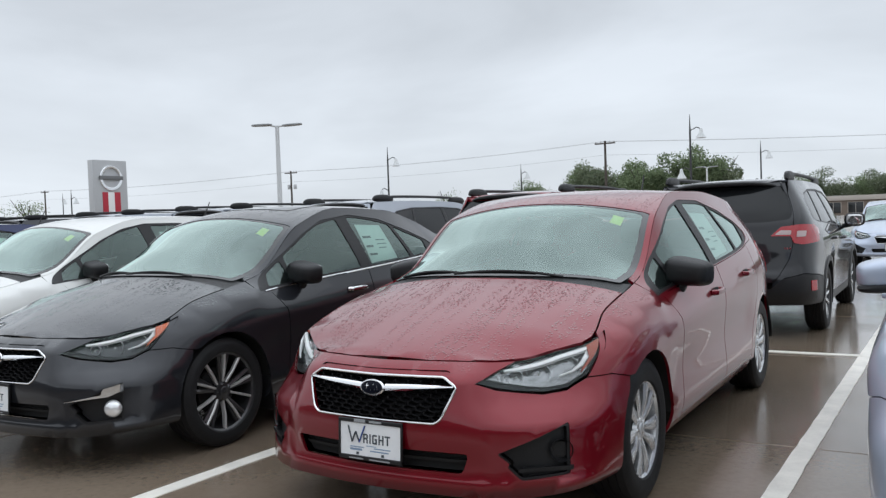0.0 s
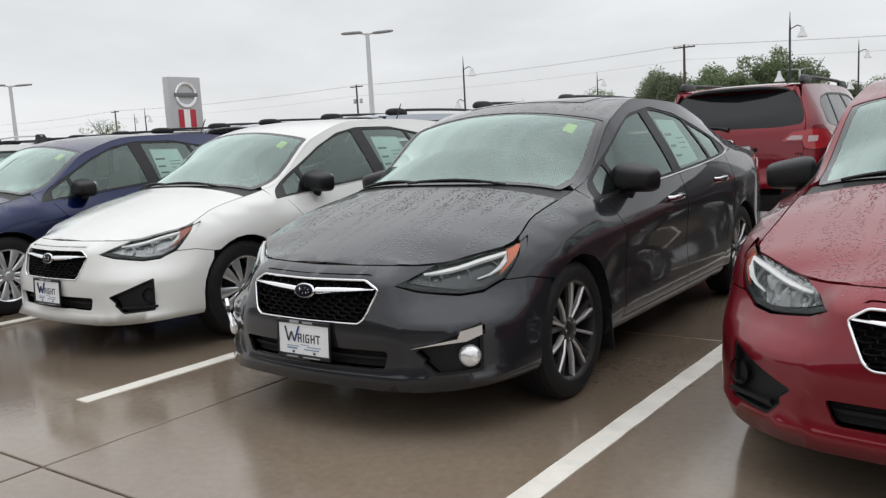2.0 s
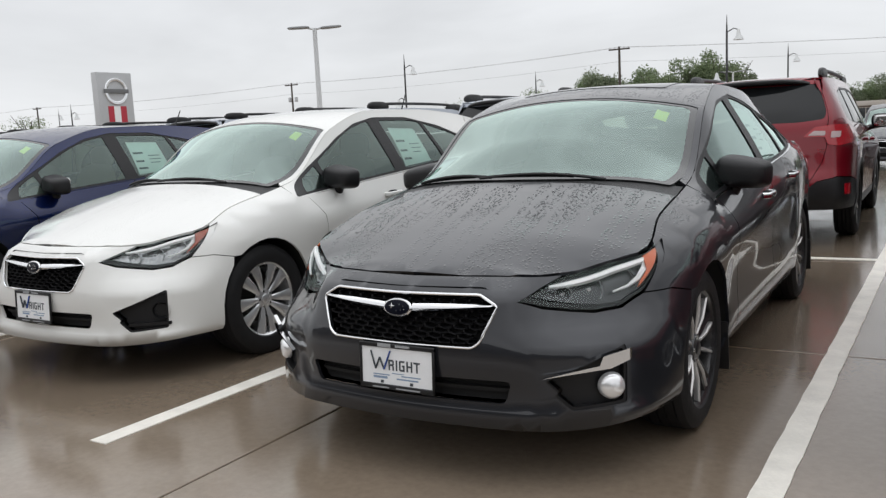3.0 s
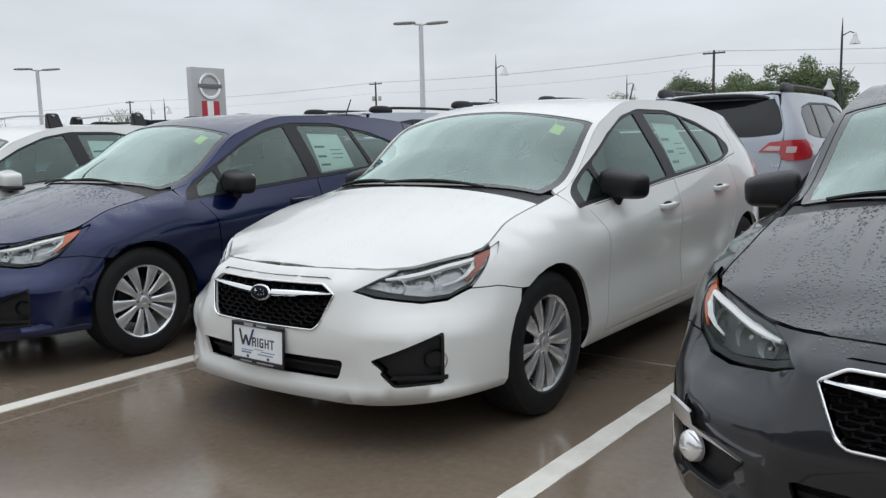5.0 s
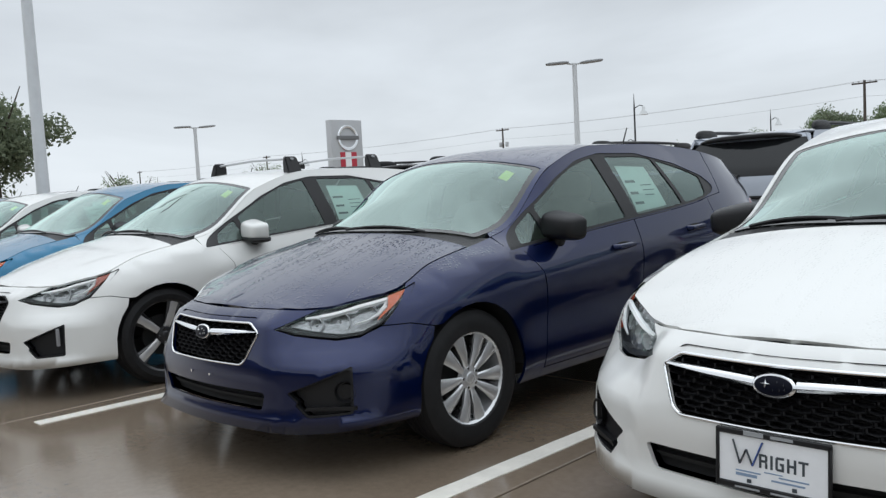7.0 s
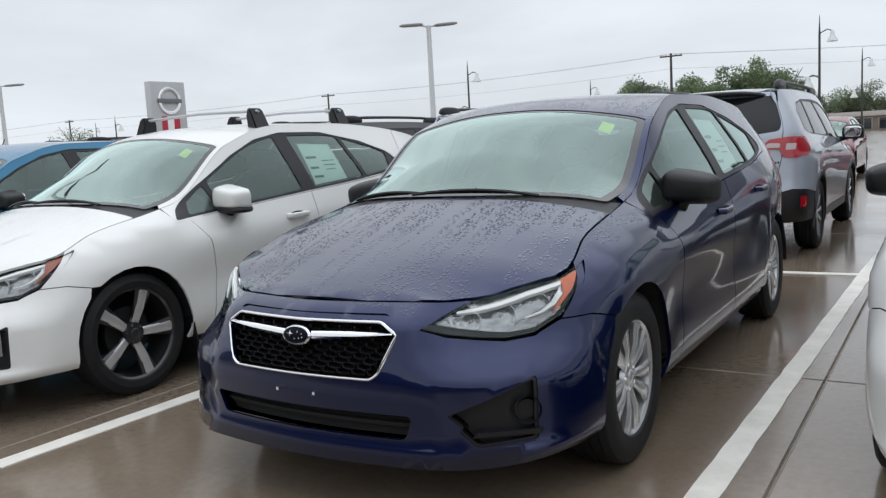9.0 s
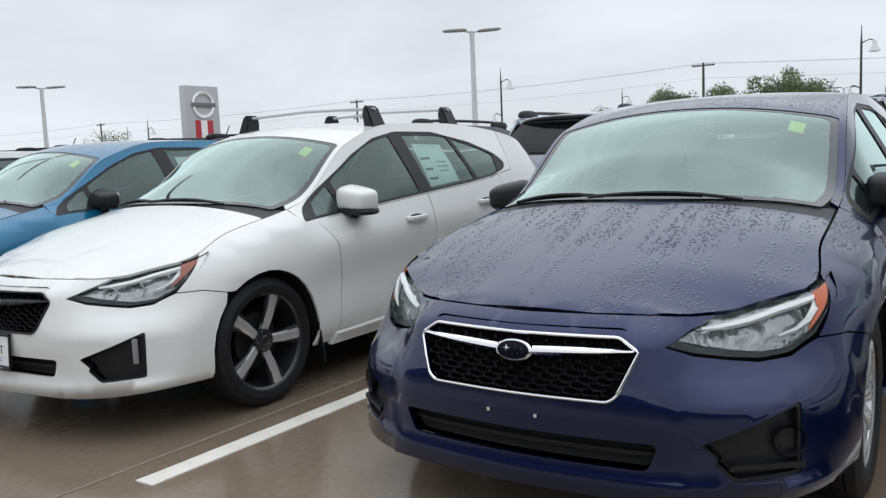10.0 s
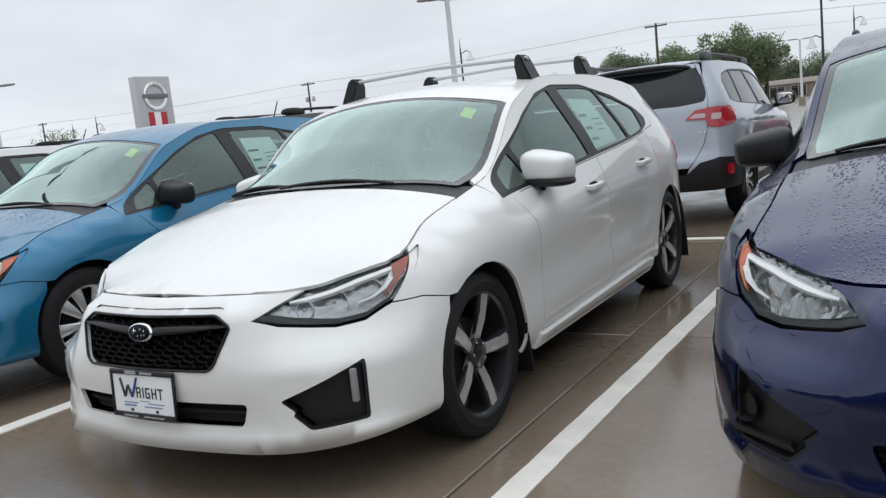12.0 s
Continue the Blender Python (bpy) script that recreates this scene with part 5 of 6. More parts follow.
def estate_panels():
    sk, out = OUT, {}
    S, T, q, end = sk.S, sk.T, sk.q, sk.send
    topc = lambda s: sk.topz(s) - .002
    lo = [(.55, 1.17), (.8, 1.135), (1.6, 1.10), (2.4, 1.065), (3.0, 1.04), (3.42, 1.02)]
    hi = [(3.36, 1.08), (3.1, 1.27), (2.85, 1.40), (2.5, 1.475), (2.0, 1.495), (1.2, 1.485), (.8, 1.44), (.62, 1.36)]
    dlo = rounded(side_poly(sk, lo + hi), .03, 2)
    zlo, zhi = pchip(*zip(*lo)), pchip(*zip(*sorted(hi)))

    def win(a0, a1, b0, b1):
        ya, yb = [a0 + (b0 - a0) * i / 5 for i in range(6)], [b1 + (a1 - b1) * i / 6 for i in range(7)]
        return rounded(side_poly(sk, [(y, float(zlo(y)[0]) + .015) for y in ya] + [(y, float(zhi(y)[0]) - .02) for y in yb]), .02, 2)
    wins = [win(.62, .68, 1.05, 1.22), win(1.10, 1.27, 1.98, 2.0), win(2.08, 2.08, 3.2, 2.9)]
    ar, af = arch(sk, 1.03, .345, .385), arch(sk, 3.775, .345, .385)
    tl = rounded([q(*p) for p in [(.50, .07, 1.012), (.695, .10, 1.008), (.712, .12, .94), (.79, .17, .925), (.885, .42, .945), (.88, .56, 1.06), (.84, .42, 1.115), (.72, .20, 1.118), (.60, .1, 1.10)]], .014, 2)
    clad_z = .60
    g = lambda s0, s1, z, n=14: [(s, z) for s in np.linspace(s0, s1, n)]
    arz = [p for p in ar if p[1] > .36]
    afz = [p for p in af if p[1] > .36]
    s_r = sk.sy(.62)
    # tailgate and bumper
    sg = q(.70, .1, .9)[0]
    glassp = [q(*p) for p in [(.0, .1, 1.145), (.45, .12, 1.15), (.675, .17, 1.175), (.632, .30, 1.43), (.58, .35, 1.505), (0, .33, 1.51)]]
    glassp = [(0 if i in (0, 5) else s, z) for i, (s, z) in enumerate(glassp)]
    glass = rounded(glassp[1:5] + [(-s, z) for s, z in glassp[4:0:-1]], .04, 2)
    gate = [(s, .565) for s in np.linspace(-.52, .52, 12)] + [q(.56, .08, .62), q(.66, .1, .78), q(.70, .12, .92), q(.70, .16, 1.12), q(.655, .28, 1.43), q(.62, .34, 1.535)]
    gate = gate + g(gate[-1][0], -gate[-1][0], 1.545, 12)[1:-1] + [(-s, z) for s, z in gate[:11:-1]]
    plate = rounded([(-.27, .70), (.27, .70), (.24, .92), (-.24, .92)], .03, 2)
    out["tailgate"] = (sheet("tailgate", S, gate, [glass, plate], .06), "paint")
    bk = lambda s, z: S(s, z) + np.array([0, .03, 0])
    out["plate_recess"] = (sheet("plate_recess", bk, plate, [], .08, 0), "paint")
    out["rear_window"] = (sheet("rear_window", S, glass, [], .08, .004, -.004), "privacy")
    cl = g(-s_r, s_r, .335, 26)
    cl_top = [(sk.sy(.64), .58), q(.89, .38, .62), q(.80, .13, .64), q(.62, .05, .60), q(.50, .03, .50)]
    out["bumper_cladding"] = (sheet("bumper_cladding", S, cl + cl_top + [(-s, z) for s, z in reversed(cl_top)], [], .06), "plastic")
    for sgn, sfx in ((1, ""), (-1, "~")):
        fl = (lambda p: p) if sgn > 0 else flip
        body = [q(.505, .03, .508), q(.625, .05, .608), q(.80, .13, .648), q(.892, .38, .628), (sk.sy(.648), .588)]
        body += [p for p in arz if p[1] > .585] + [(sk.sy(1.45), .50), (sk.sy(1.5), .36), (sk.sy(3.32), .36), (sk.sy(3.38), .50)]
        body += [p for p in afz if p[1] > .50] + g(sk.sy(4.25), end, .36, 8) + [(end, z) for z in np.linspace(.5, sk.topz(end) - .01, 5)]
        body += [(s, topc(s)) for s in np.linspace(end, sk.sy(.40), 40)[1:]]
        body += [q(.668, .28, 1.43), q(.708, .16, 1.12), q(.708, .12, .92), q(.668, .1, .78), q(.568, .08, .62), q(.53, .03, .56)]
        out["body_side" + sfx] = (sheet("body_side", S, fl(body), [fl(dlo), fl(tl)], .06), "paint")
        out["window_trim" + sfx] = (sheet("window_trim", S, fl(dlo), [fl(w) for w in wins], .06, .012, -.004), "plastic")
        for i, w in enumerate(wins):
            out["side_glass%d" % i + sfx] = (sheet("side_glass", S, fl(w), [], .1, .004, -.008), "privacy")
        out["tail_lamp" + sfx] = (sheet("tail_lamp", S, fl(tl), [], .04, .02, .012), "tail")
        for i, c in enumerate(([(.545, .08, 1.026), (.69, .11, 1.022), (.69, .12, 1.062), (.59, .1, 1.066)], [(.735, .14, 1.0), (.80, .22, 1.0), (.80, .25, 1.055), (.735, .16, 1.058)])):
            out["reversing_lens%d" % i + sfx] = (sheet("reversing_lens", S, fl(rounded([q(*p) for p in c], .012, 2)), [], .04, .004, .016), "clear")
        r = [q(*p) for p in [(.84, .2, .475), (.88, .3, .475), (.88, .3, .575), (.84, .2, .575)]]
        out["reflector" + sfx] = (sheet("reflector", S, fl(rounded(r, .01, 2)), [], .04, .008, .006), "tail")
        sill = side_poly(sk, [(1.44, .265), (3.36, .265), (3.33, .355), (1.49, .355)])
        out["sill_cladding" + sfx] = (sheet("sill_cladding", S, fl(sill), [], .08), "plastic")
    rp = [(sk.edge(y) - .001, y) for y in np.linspace(.42, 3.55, 40)]
    rp = [(0, .365), (.45, .37)] + rp + [(.5, 3.50), (0, 3.46)]
    rp2 = rp[1:-1]
    ws = [(0, 2.80), (.55, 2.84), (.62, 2.9), (.68, 3.40), (.5, 3.42), (0, 3.40)]
    ws = rounded(ws + [(-x, y) for x, y in reversed(ws[1:-1])], .03, 2)
    out["roof"] = (sheet("roof", T, rp + [(-x, y) for x, y in reversed(rp2)], [ws], .07), "paint")
    out["windscreen"] = (sheet("windscreen", T, ws, [], .1, .004, -.004), "privacy")
    bo = [(sk.edge(y) - .004, y) for y in np.linspace(3.58, 4.55, 12)] + [(.25, 4.60), (0, 4.615)]
    bo = [(0, 3.50), (.5, 3.54)] + bo
    out["bonnet"] = (sheet("bonnet", T, bo + [(-x, y) for x, y in reversed(bo[1:-1])], [], .08), "paint")
    return out


def estate_car(colour, at, label, rz=0.0):
    car = new("estate_car")
    car.matrix_basis = pose(at[0], at[1], 0, 0, 0, rz)
    tagged(car, label, "car", "parked tall estate cars")
    if ("estate", "panels") not in CACHE:
        CACHE[("estate", "panels")] = estate_panels()
    tones = dict(paint=colour, privacy=PRIVACY, plastic=PLASTIC, tail=REDLENS, clear=mat_once("pinkish_clear_lens", (.50, .40, .40), .15))
    lamps = {}
    for key, (me, tone) in CACHE[("estate", "panels")].items():
        name = key.rstrip("~").rstrip("012")
        holder = car
        if name == "reversing_lens":
            holder = lamps[key[-1] == "~"]
        ob = part(name, me, tones[tone], holder)
        if name == "tail_lamp":
            lamps[key.endswith("~")] = ob
    sk = OUT
    part("spoiler", once(("estate", "spoiler"), lambda: blob((1.20, .26, .05), (0, .36, 1.545), 3.5, 24, 8, lambda v: Vector((v.x, v.y + .12 * (v.x / .6)**2, v.z - .06 * (v.x / .6)**4)))), PLASTIC, car, "black roof spoiler")
    part("rear_wiper", once(("estate", "wiper"), lambda: tube([(0, .085, 1.15), (-.12, .10, 1.175), (-.34, .125, 1.185)], .013, 6, taper=[1.8, 1, .8])), PLASTIC, car)
    add_emblem(car, 0, .040, 1.02, 0)
    part("model_script", once(("estate", "script"), lambda: bars([(.52, .882, .535, .90), (.545, .882, .56, .90), (.57, .882, .585, .90), (.595, .882, .61, .90), (.62, .882, .635, .90), (.645, .882, .66, .90), (.67, .882, .685, .90)], .006)), CHROME, car, m=pose(0, .062, 0, 0, 0, 4))
    add_plate(car, 0, .068, .81, -2)
    part("gate_handle", once(("estate", "gh"), lambda: box((.56, .05, .035), (0, .05, .945), .012)), PLASTIC, car)
    part("underbody", once(("estate", "under"), lambda: box((1.30, 4.3, .30), (0, 2.45, .48), .05)), DARK, car)
    part("cabin_floor", once(("estate", "cab"), lambda: box((1.3, 2.6, .3), (0, 1.9, .75), .05)), DARK, car)
    part("axle_beam", once(("estate", "axle"), lambda: tube([(-.7, 1.03, .33), (0, 1.0, .30), (.7, 1.03, .33)], .035, 8)), DARK, car)
    part("exhaust", once(("estate", "exh"), lambda: tube([(-.52, .14, .33), (-.52, .5, .33), (-.35, .9, .34)], .032, 10)), MACHINED, car)
    for sgn in (1, -1):
        def rail():
            bm = bmesh.new()
            pts = []
            for i in range(15):
                t = i / 14
                y = .55 + 2.25 * t
                up = .058 * min(1, 6 * t + .25, 6 * (1 - t) + .25)
                p = sk.T([sgn * (sk.edge(y) - .045)], [y])[0]
                pts.append((p[0], y, p[2] + up))
            tube(pts, .024, 8, bm=bm, flat=.8)
            return bm
        r = part("roof_rail", once(("estate", "rail%d" % sgn), rail), PLASTIC, car, "black raised roof rail")
        for y0 in (.66, 2.62):
            p = sk.T([sgn * (sk.edge(y0) - .045)], [y0])[0]
            part("rail_foot", once(("estate", "foot"), lambda: blob((.06, .46, .10), (0, 0, 0), 3, 14, 8, lambda v: Vector((v.x, v.y * (1 - 3.5 * v.z), v.z)))), PLASTIC, r, m=pose(p[0], p[1], p[2] + .042))
        mir = part("door_mirror", once(("estate", "mirror%d" % sgn), lambda: blob((.24, .14, .17), (0, 0, 0), 3, 20, 12)), PLASTIC, car, m=pose(sgn * 1.0, 3.02, 1.12))
        part("mirror_glass", once(("estate", "mg"), lambda: blob((.19, .012, .13), (0, 0, 0), 4, 18, 8)), MIRROR, mir, m=pose(0, -.068, 0))
        part("mirror_stalk", once(("estate", "ms%d" % sgn), lambda: tube([(0, 0, -.05), (sgn * -.14, .03, -.08)], .03, 8)), PLASTIC, mir)
        for y, z in ((1.55, .945), (2.5, .92)):
            x = float(sk.S([sk.sy(y)], [z])[0][0])
            part("door_handle", once(("handle", "bar"), None), colour, car, m=pose(sgn * (x - .004), y, z, 0, 0, 0 if sgn > 0 else 180))
        for y in (1.03, 3.775):
            def well():
                bm = bmesh.new()
                n = 16
                A, B = [], []
                for i in range(n + 1):
                    a = math.pi * i / n
                    A.append(bm.verts.new((sgn * .895, y + .393 * math.cos(a), .345 + .393 * math.sin(a))))
                    B.append(bm.verts.new((sgn * .62, y + .393 * math.cos(a), .345 + .393 * math.sin(a))))
                for i in range(n):
                    bm.faces.new((A[i], A[i + 1], B[i + 1], B[i]))
                bm.faces.new(B)
                return bm
            part("wheel_well", once(("estate", "well%s%s" % (y, sgn)), well), DARK, car)

            def flare():
                bm = bmesh.new()
                n = 18
                rows = []
                for i in range(n + 1):
                    a = math.pi * (1.08) - math.pi * 1.16 * i / n
                    row = []
                    for rr, dx in ((.378, -.02), (.380, .012), (.43, .012), (.437, -.006)):
                        yy, zz = y + rr * math.cos(a), .345 + rr * math.sin(a)
                        xx = float(sk.S([sk.sy(yy)], [max(zz, .30)])[0][0]) + dx
                        row.append(bm.verts.new((sgn * xx, yy, zz)))
                    rows.append(row)
                for A, B in zip(rows, rows[1:]):
                    for j in range(3):
                        bm.faces.new((A[j], A[j + 1], B[j + 1], B[j]))
                bmesh.ops.recalc_face_normals(bm, faces=bm.faces)
                return bm
            part("arch_cladding", once(("estate", "flare%s%s" % (y, sgn)), flare), PLASTIC, car)
            add_wheel(car, "suv", sgn * .80, y, .345)
    return car


# ---- ground ----
ground_bm = bmesh.new()
bmesh.ops.create_grid(ground_bm, x_segments=40, y_segments=40, size=900)
ground = part("ground", ground_bm, CONCRETE, None, m=pose(0, 300, -.014))
tagged(ground, "wet brown concrete ground running to the horizon", "ground", kind="structure")

LINES_X = [-28.8, -26.25, -23.7, -21.15, -18.6, -16.05, -13.50, -10.895, -8.30, -5.80, -3.285, -.69, 1.89, 4.46]


def line_strip(length, width=.10):
    bm = bmesh.new()
    n = int(length / .12)
    vs = [[bm.verts.new((sx * (width / 2 + random.uniform(-.003, .003)), length * i / n, .004)) for sx in (-1, 1)] for i in range(n + 1)]
    for A, B in zip(vs, vs[1:]):
        bm.faces.new((A[0], A[1], B[1], B[0]))
    ret = bmesh.ops.extrude_face_region(bm, geom=bm.faces[:])
    bmesh.ops.translate(bm, vec=(0, 0, -.006), verts=[g for g in ret["geom"] if isinstance(g, bmesh.types.BMVert)])
    bmesh.ops.recalc_face_normals(bm, faces=bm.faces)
    return bm


strip_mesh = once(("line", "long"), lambda: line_strip(11.0))
for x in LINES_X:
    tagged(part("parking_line", strip_mesh, LINEPAINT, None, m=pose(x - .008, 2.83, 0, 0, 0, -1.0)), "worn white painted parking bay line on concrete", "road marking", "parking bay lines")
tagged(part("parking_line", once(("line", "cross"), lambda: line_strip(46.0)), LINEPAINT, None, m=pose(8, 8.36, .001, 0, 0, 90)), "white painted line between the two parking rows", "road marking", "parking bay lines")

# ---- front row ----
compact_car("hatch", PALE, (.62, 3.10), "pale silver-blue hatchback parked in a wet bay", wheels="sport", mirror="body", paper=False)
compact_car("hatch", RED, (-2.00, 3.19), "dark red hatchback with rain beads and silver wheel covers", "cover")
compact_car("sedan", GREY, (-4.46, 3.08), "dark grey saloon with chrome trim and twin-spoke alloys", "twin", fogs="chrome", flaps=True)
compact_car("hatch", WHITE, (-6.975, 3.34), "pearl white hatchback with black mirrors and wheel covers", "cover", rz=-1.0)
compact_car("hatch", NAVY, (-9.43, 3.03), "navy blue hatchback with rain beads and no front plate", "cover", plate=False, seats=SEATBEIGE)
compact_car("hatch", WHITE, (-12.04, 2.89), "white sport hatchback with black grille and roof rack bars", "sport", chrome=False, fogs="sport", mirror="body", rack=True, flaps=True, aerial=False)
compact_car("hatch", BLUE, (-14.62, 3.10), "bright blue hatchback with black mirrors on wet concrete", "cover")
compact_car("hatch", WHITE, (-17.25, 3.12), "white hatchback with body-coloured mirrors", "cover", mirror="body")
compact_car("hatch", SILVER, (-19.85, 3.15), "silver hatchback at the far end of the row", "cover")
compact_car("hatch", WHITE, (-22.45, 3.15), "white hatchback at the far end of the row", "cover")

# ---- second row ----
SECOND = [(-1.97, 9.02, BLACKP, "black-grey"), (-4.42, 9.02, RED, "dark red"), (-7.08, 9.02, SILVER, "ice silver"), (-9.66, 8.98, SILVER, "ice silver"), (-12.20, 9.02, SILVER, "ice silver"),
          (-14.9, 9.02, GREY, "dark grey"), (-17.5, 9.02, BLACKP, "black-grey"), (-20.1, 9.02, WHITE, "white"), (-22.7, 9.02, NAVY, "navy"), (-25.3, 9.02, GREY, "dark grey"), (-27.9, 9.02, SILVER, "silver")]
for x, y, c, word in SECOND:
    estate_car(c, (x, y), word + " tall estate car with black roof rails and cladding")

# ---- cars beyond the next aisle ----
compact_car("hatch", PALE, (-.95, 20.5), "pale blue hatchback parked across the next aisle", group="far parked cars", paper=False)
compact_car("hatch", RED, (-7.7, 19.5), "red hatchback parked across the next aisle", group="far parked cars", paper=False)
compact_car("hatch", RED, (-10.4, 20.5), "dark red hatchback parked across the next aisle", group="far parked cars", paper=False)
compact_car("hatch", GREY, (-3.6, 20.5), "dark grey hatchback parked across the next aisle", group="far parked cars", paper=False)


# ---- poles, lamps, sign ----
def lot_lamp(x, y, h, turn, label="white lot lamp post with two flat lamp heads"):
    top = new("lot_lamp")
    top.matrix_basis = pose(x, y, -.014, 0, 0, turn)
    tagged(top, label, "lamp post", "lot lamps")
    part("plinth", once(("lot", "plinth"), lambda: lathe([(.001, .7), (.28, .7), (.30, .66), (.30, 0)], 20, "Z")), CONCRETE, top)
    part("post", once(("lot", "post%d" % int(h * 10)), lambda: tube([(0, 0, .6), (0, 0, h)], .10, 12, taper=[1.15, .8])), POLEWHITE, top)
    for s in (-1, 1):
        part("lamp_head", once(("lot", "head"), lambda: blob((.86, .42, .10), (0, 0, 0), 3.5, 20, 8, lambda v: Vector((v.x, v.y * (1 - .25 * v.x), v.z + .02 * v.x)))), mat_once("grey_lamp_shell", (.30, .31, .32)), top, m=pose(s * .62, 0, h + .03, 0, -3 * s, 0 if s > 0 else 180))
        part("arm", once(("lot", "arm%d%d" % (s, int(h * 10))), lambda: tube([(0, 0, h - .04), (s * .3, 0, h + .02)], .04, 8)), POLEWHITE, top)


lot_lamp(-23.76, 26.65, 5.55, 40)
lot_lamp(-45.0, 23.2, 5.1, 62)
lot_lamp(-21.2, 6.74, 6.6, 70)
lot_lamp(-19.0, 80.0, 5.6, 20)


def street_lamp(x, y, h, two=True):
    top = new("street_lamp")
    top.matrix_basis = pose(x, y, -.014, 0, 0, random.uniform(-10, 25))
    tagged(top, "dark street lamp post with bell-shaped hanging lamps", "street lamp", "street lamps")
    part("post", once(("street", "post%d" % int(h * 10)), lambda: tube([(0, 0, 0), (0, 0, 1.0), (0, 0, 1.05), (0, 0, h - 1.2), (0, 0, h)], .09, 10, taper=[1.8, 1.5, 1.0, .75, .15])), POLEDARK, top)
    spots = [(.75, h - 1.35)] + ([(-.65, h * .5)] if two else [])
    for dx, z in spots:
        part("bracket", once(("street", "br%d%d" % (int(dx * 100), int(z * 10))), lambda: tube([(0, 0, z + .2), (dx * .6, 0, z + .42), (dx, 0, z + .30)], .035, 8)), POLEDARK, top)
        part("bell_lamp", once(("street", "bell"), lambda: lathe([(.05, .35), (.09, .30), (.12, .16), (.16, -.02), (.32, -.28), (.34, -.36), (.10, -.34)], 18, "Z")), LAMPGLASS, top, m=pose(dx, 0, z))


street_lamp(-40.9, 59.2, 7.96)
street_lamp(-15.3, 59.9, 8.3)
street_lamp(-15.1, 85.2, 8.1)
street_lamp(-41.5, 86.7, 7.7)
street_lamp(-86.0, 60.0, 6.6)
street_lamp(-120.0, 82.0, 8.0)


def utility_pole(x, y, h, box_on=False):
    top = new("utility_pole")
    top.matrix_basis = pose(x, y, -.014, 0, 0, 90)
    tagged(top, "weathered timber utility pole with cross-arm and cables", "utility pole", "utility poles")
    part("pole", once(("util", "pole%d" % int(h * 10)), lambda: tube([(0, 0, 0), (0, 0, h)], .20, 10, taper=[1.1, .7])), TIMBER, top)
    part("cross_arm", once(("util", "arm%d" % int(h * 10)), lambda: box((.16, 2.8, .18), (0, 0, h - .35), .02)), TIMBER, top)
    for yy in (-1.25, -.6, .6, 1.25):
        part("insulator", once(("util", "ins"), lambda: lathe([(.03, 0), (.07, .04), (.05, .09), (.07, .14), (.02, .22)], 10, "Z")), SIGNGREY, top, m=pose(0, yy, h - .26))
    if box_on:
        for yy in (-.7, .7):
            part("transformer", once(("util", "tr"), lambda: lathe([(.001, 0), (.26, 0), (.28, .06), (.28, .72), (.24, .80), (.001, .82)], 16, "Z")), SIGNGREY, top, m=pose(.2, yy, h - 3.2))


POLES = [(34.0, 152, 12.0), (-38.5, 106.4, 11.4), (-98.6, 112, 11.3), (-169, 111, 11.3), (-235, 112, 11.3)]
for i, (x, y, h) in enumerate(POLES):
    utility_pole(x, y, h, i == 2)
for (x0, y0, h0), (x1, y1, h1) in zip(POLES, POLES[1:]):
    for k, (dz, dy) in enumerate(((-.1, -1.25), (-.1, 1.25), (-1.9, 0))):
        pts = [(x0 + (x1 - x0) * t, y0 + (y1 - y0) * t, h0 + (h1 - h0) * t + dz - 2.4 * t * (1 - t)) for t in [i / 20 for i in range(21)]]
        pts = [(a, b + dy * .3, c) for a, b, c in pts]
        tagged(part("overhead_cable", tube(pts, .016, 5), CABLE), "thin overhead cable between utility poles", "cable", "overhead cables")


def pylon_sign():
    top = new("pylon_sign")
    c = Vector((-62.88, 47.67, 0))
    top.matrix_basis = pose(c.x, c.y, -.014, 0, 0, 87.5)
    tagged(top, "tall silver dealer pylon sign with round emblem and red panel", "sign")
    part("slab", box((3.36, .7, 7.74), (0, 0, 3.87), .03), SIGNGREY, top)
    ring = part("ring_emblem", lathe([(.86, 0), (.86, -.10), (.92, -.13), (1.08, -.13), (1.12, -.08), (1.12, 0)], 40, "Z"), CHROME, top, "chrome ring emblem", pose(.05, -.35, 6.20, -90))
    part("emblem_bar", box((2.35, .12, .36), (.05, -.44, 6.20), .04), mat_once("sign_dark_grey", (.16, .165, .17)), top)
    part("red_panel", box((1.75, .06, 3.0), (.05, -.37, 3.45), .01), SIGNRED, top)
    part("white_panel", box((.62, .04, 3.0), (.0, -.405, 3.45), .01), SIGNWHITE, top)


pylon_sign()


# ---- unseen wall, added behind the walk to darken the cars' reflections ----
tagged(part("reflection_wall", box((120, .4, 4.4), (-8, -17, 2.2), .02), mat_once("reflection_wall_brown", (.10, .095, .09), .7)), "plain dark unseen wall added to darken reflections in the cars", "wall", kind="structure")


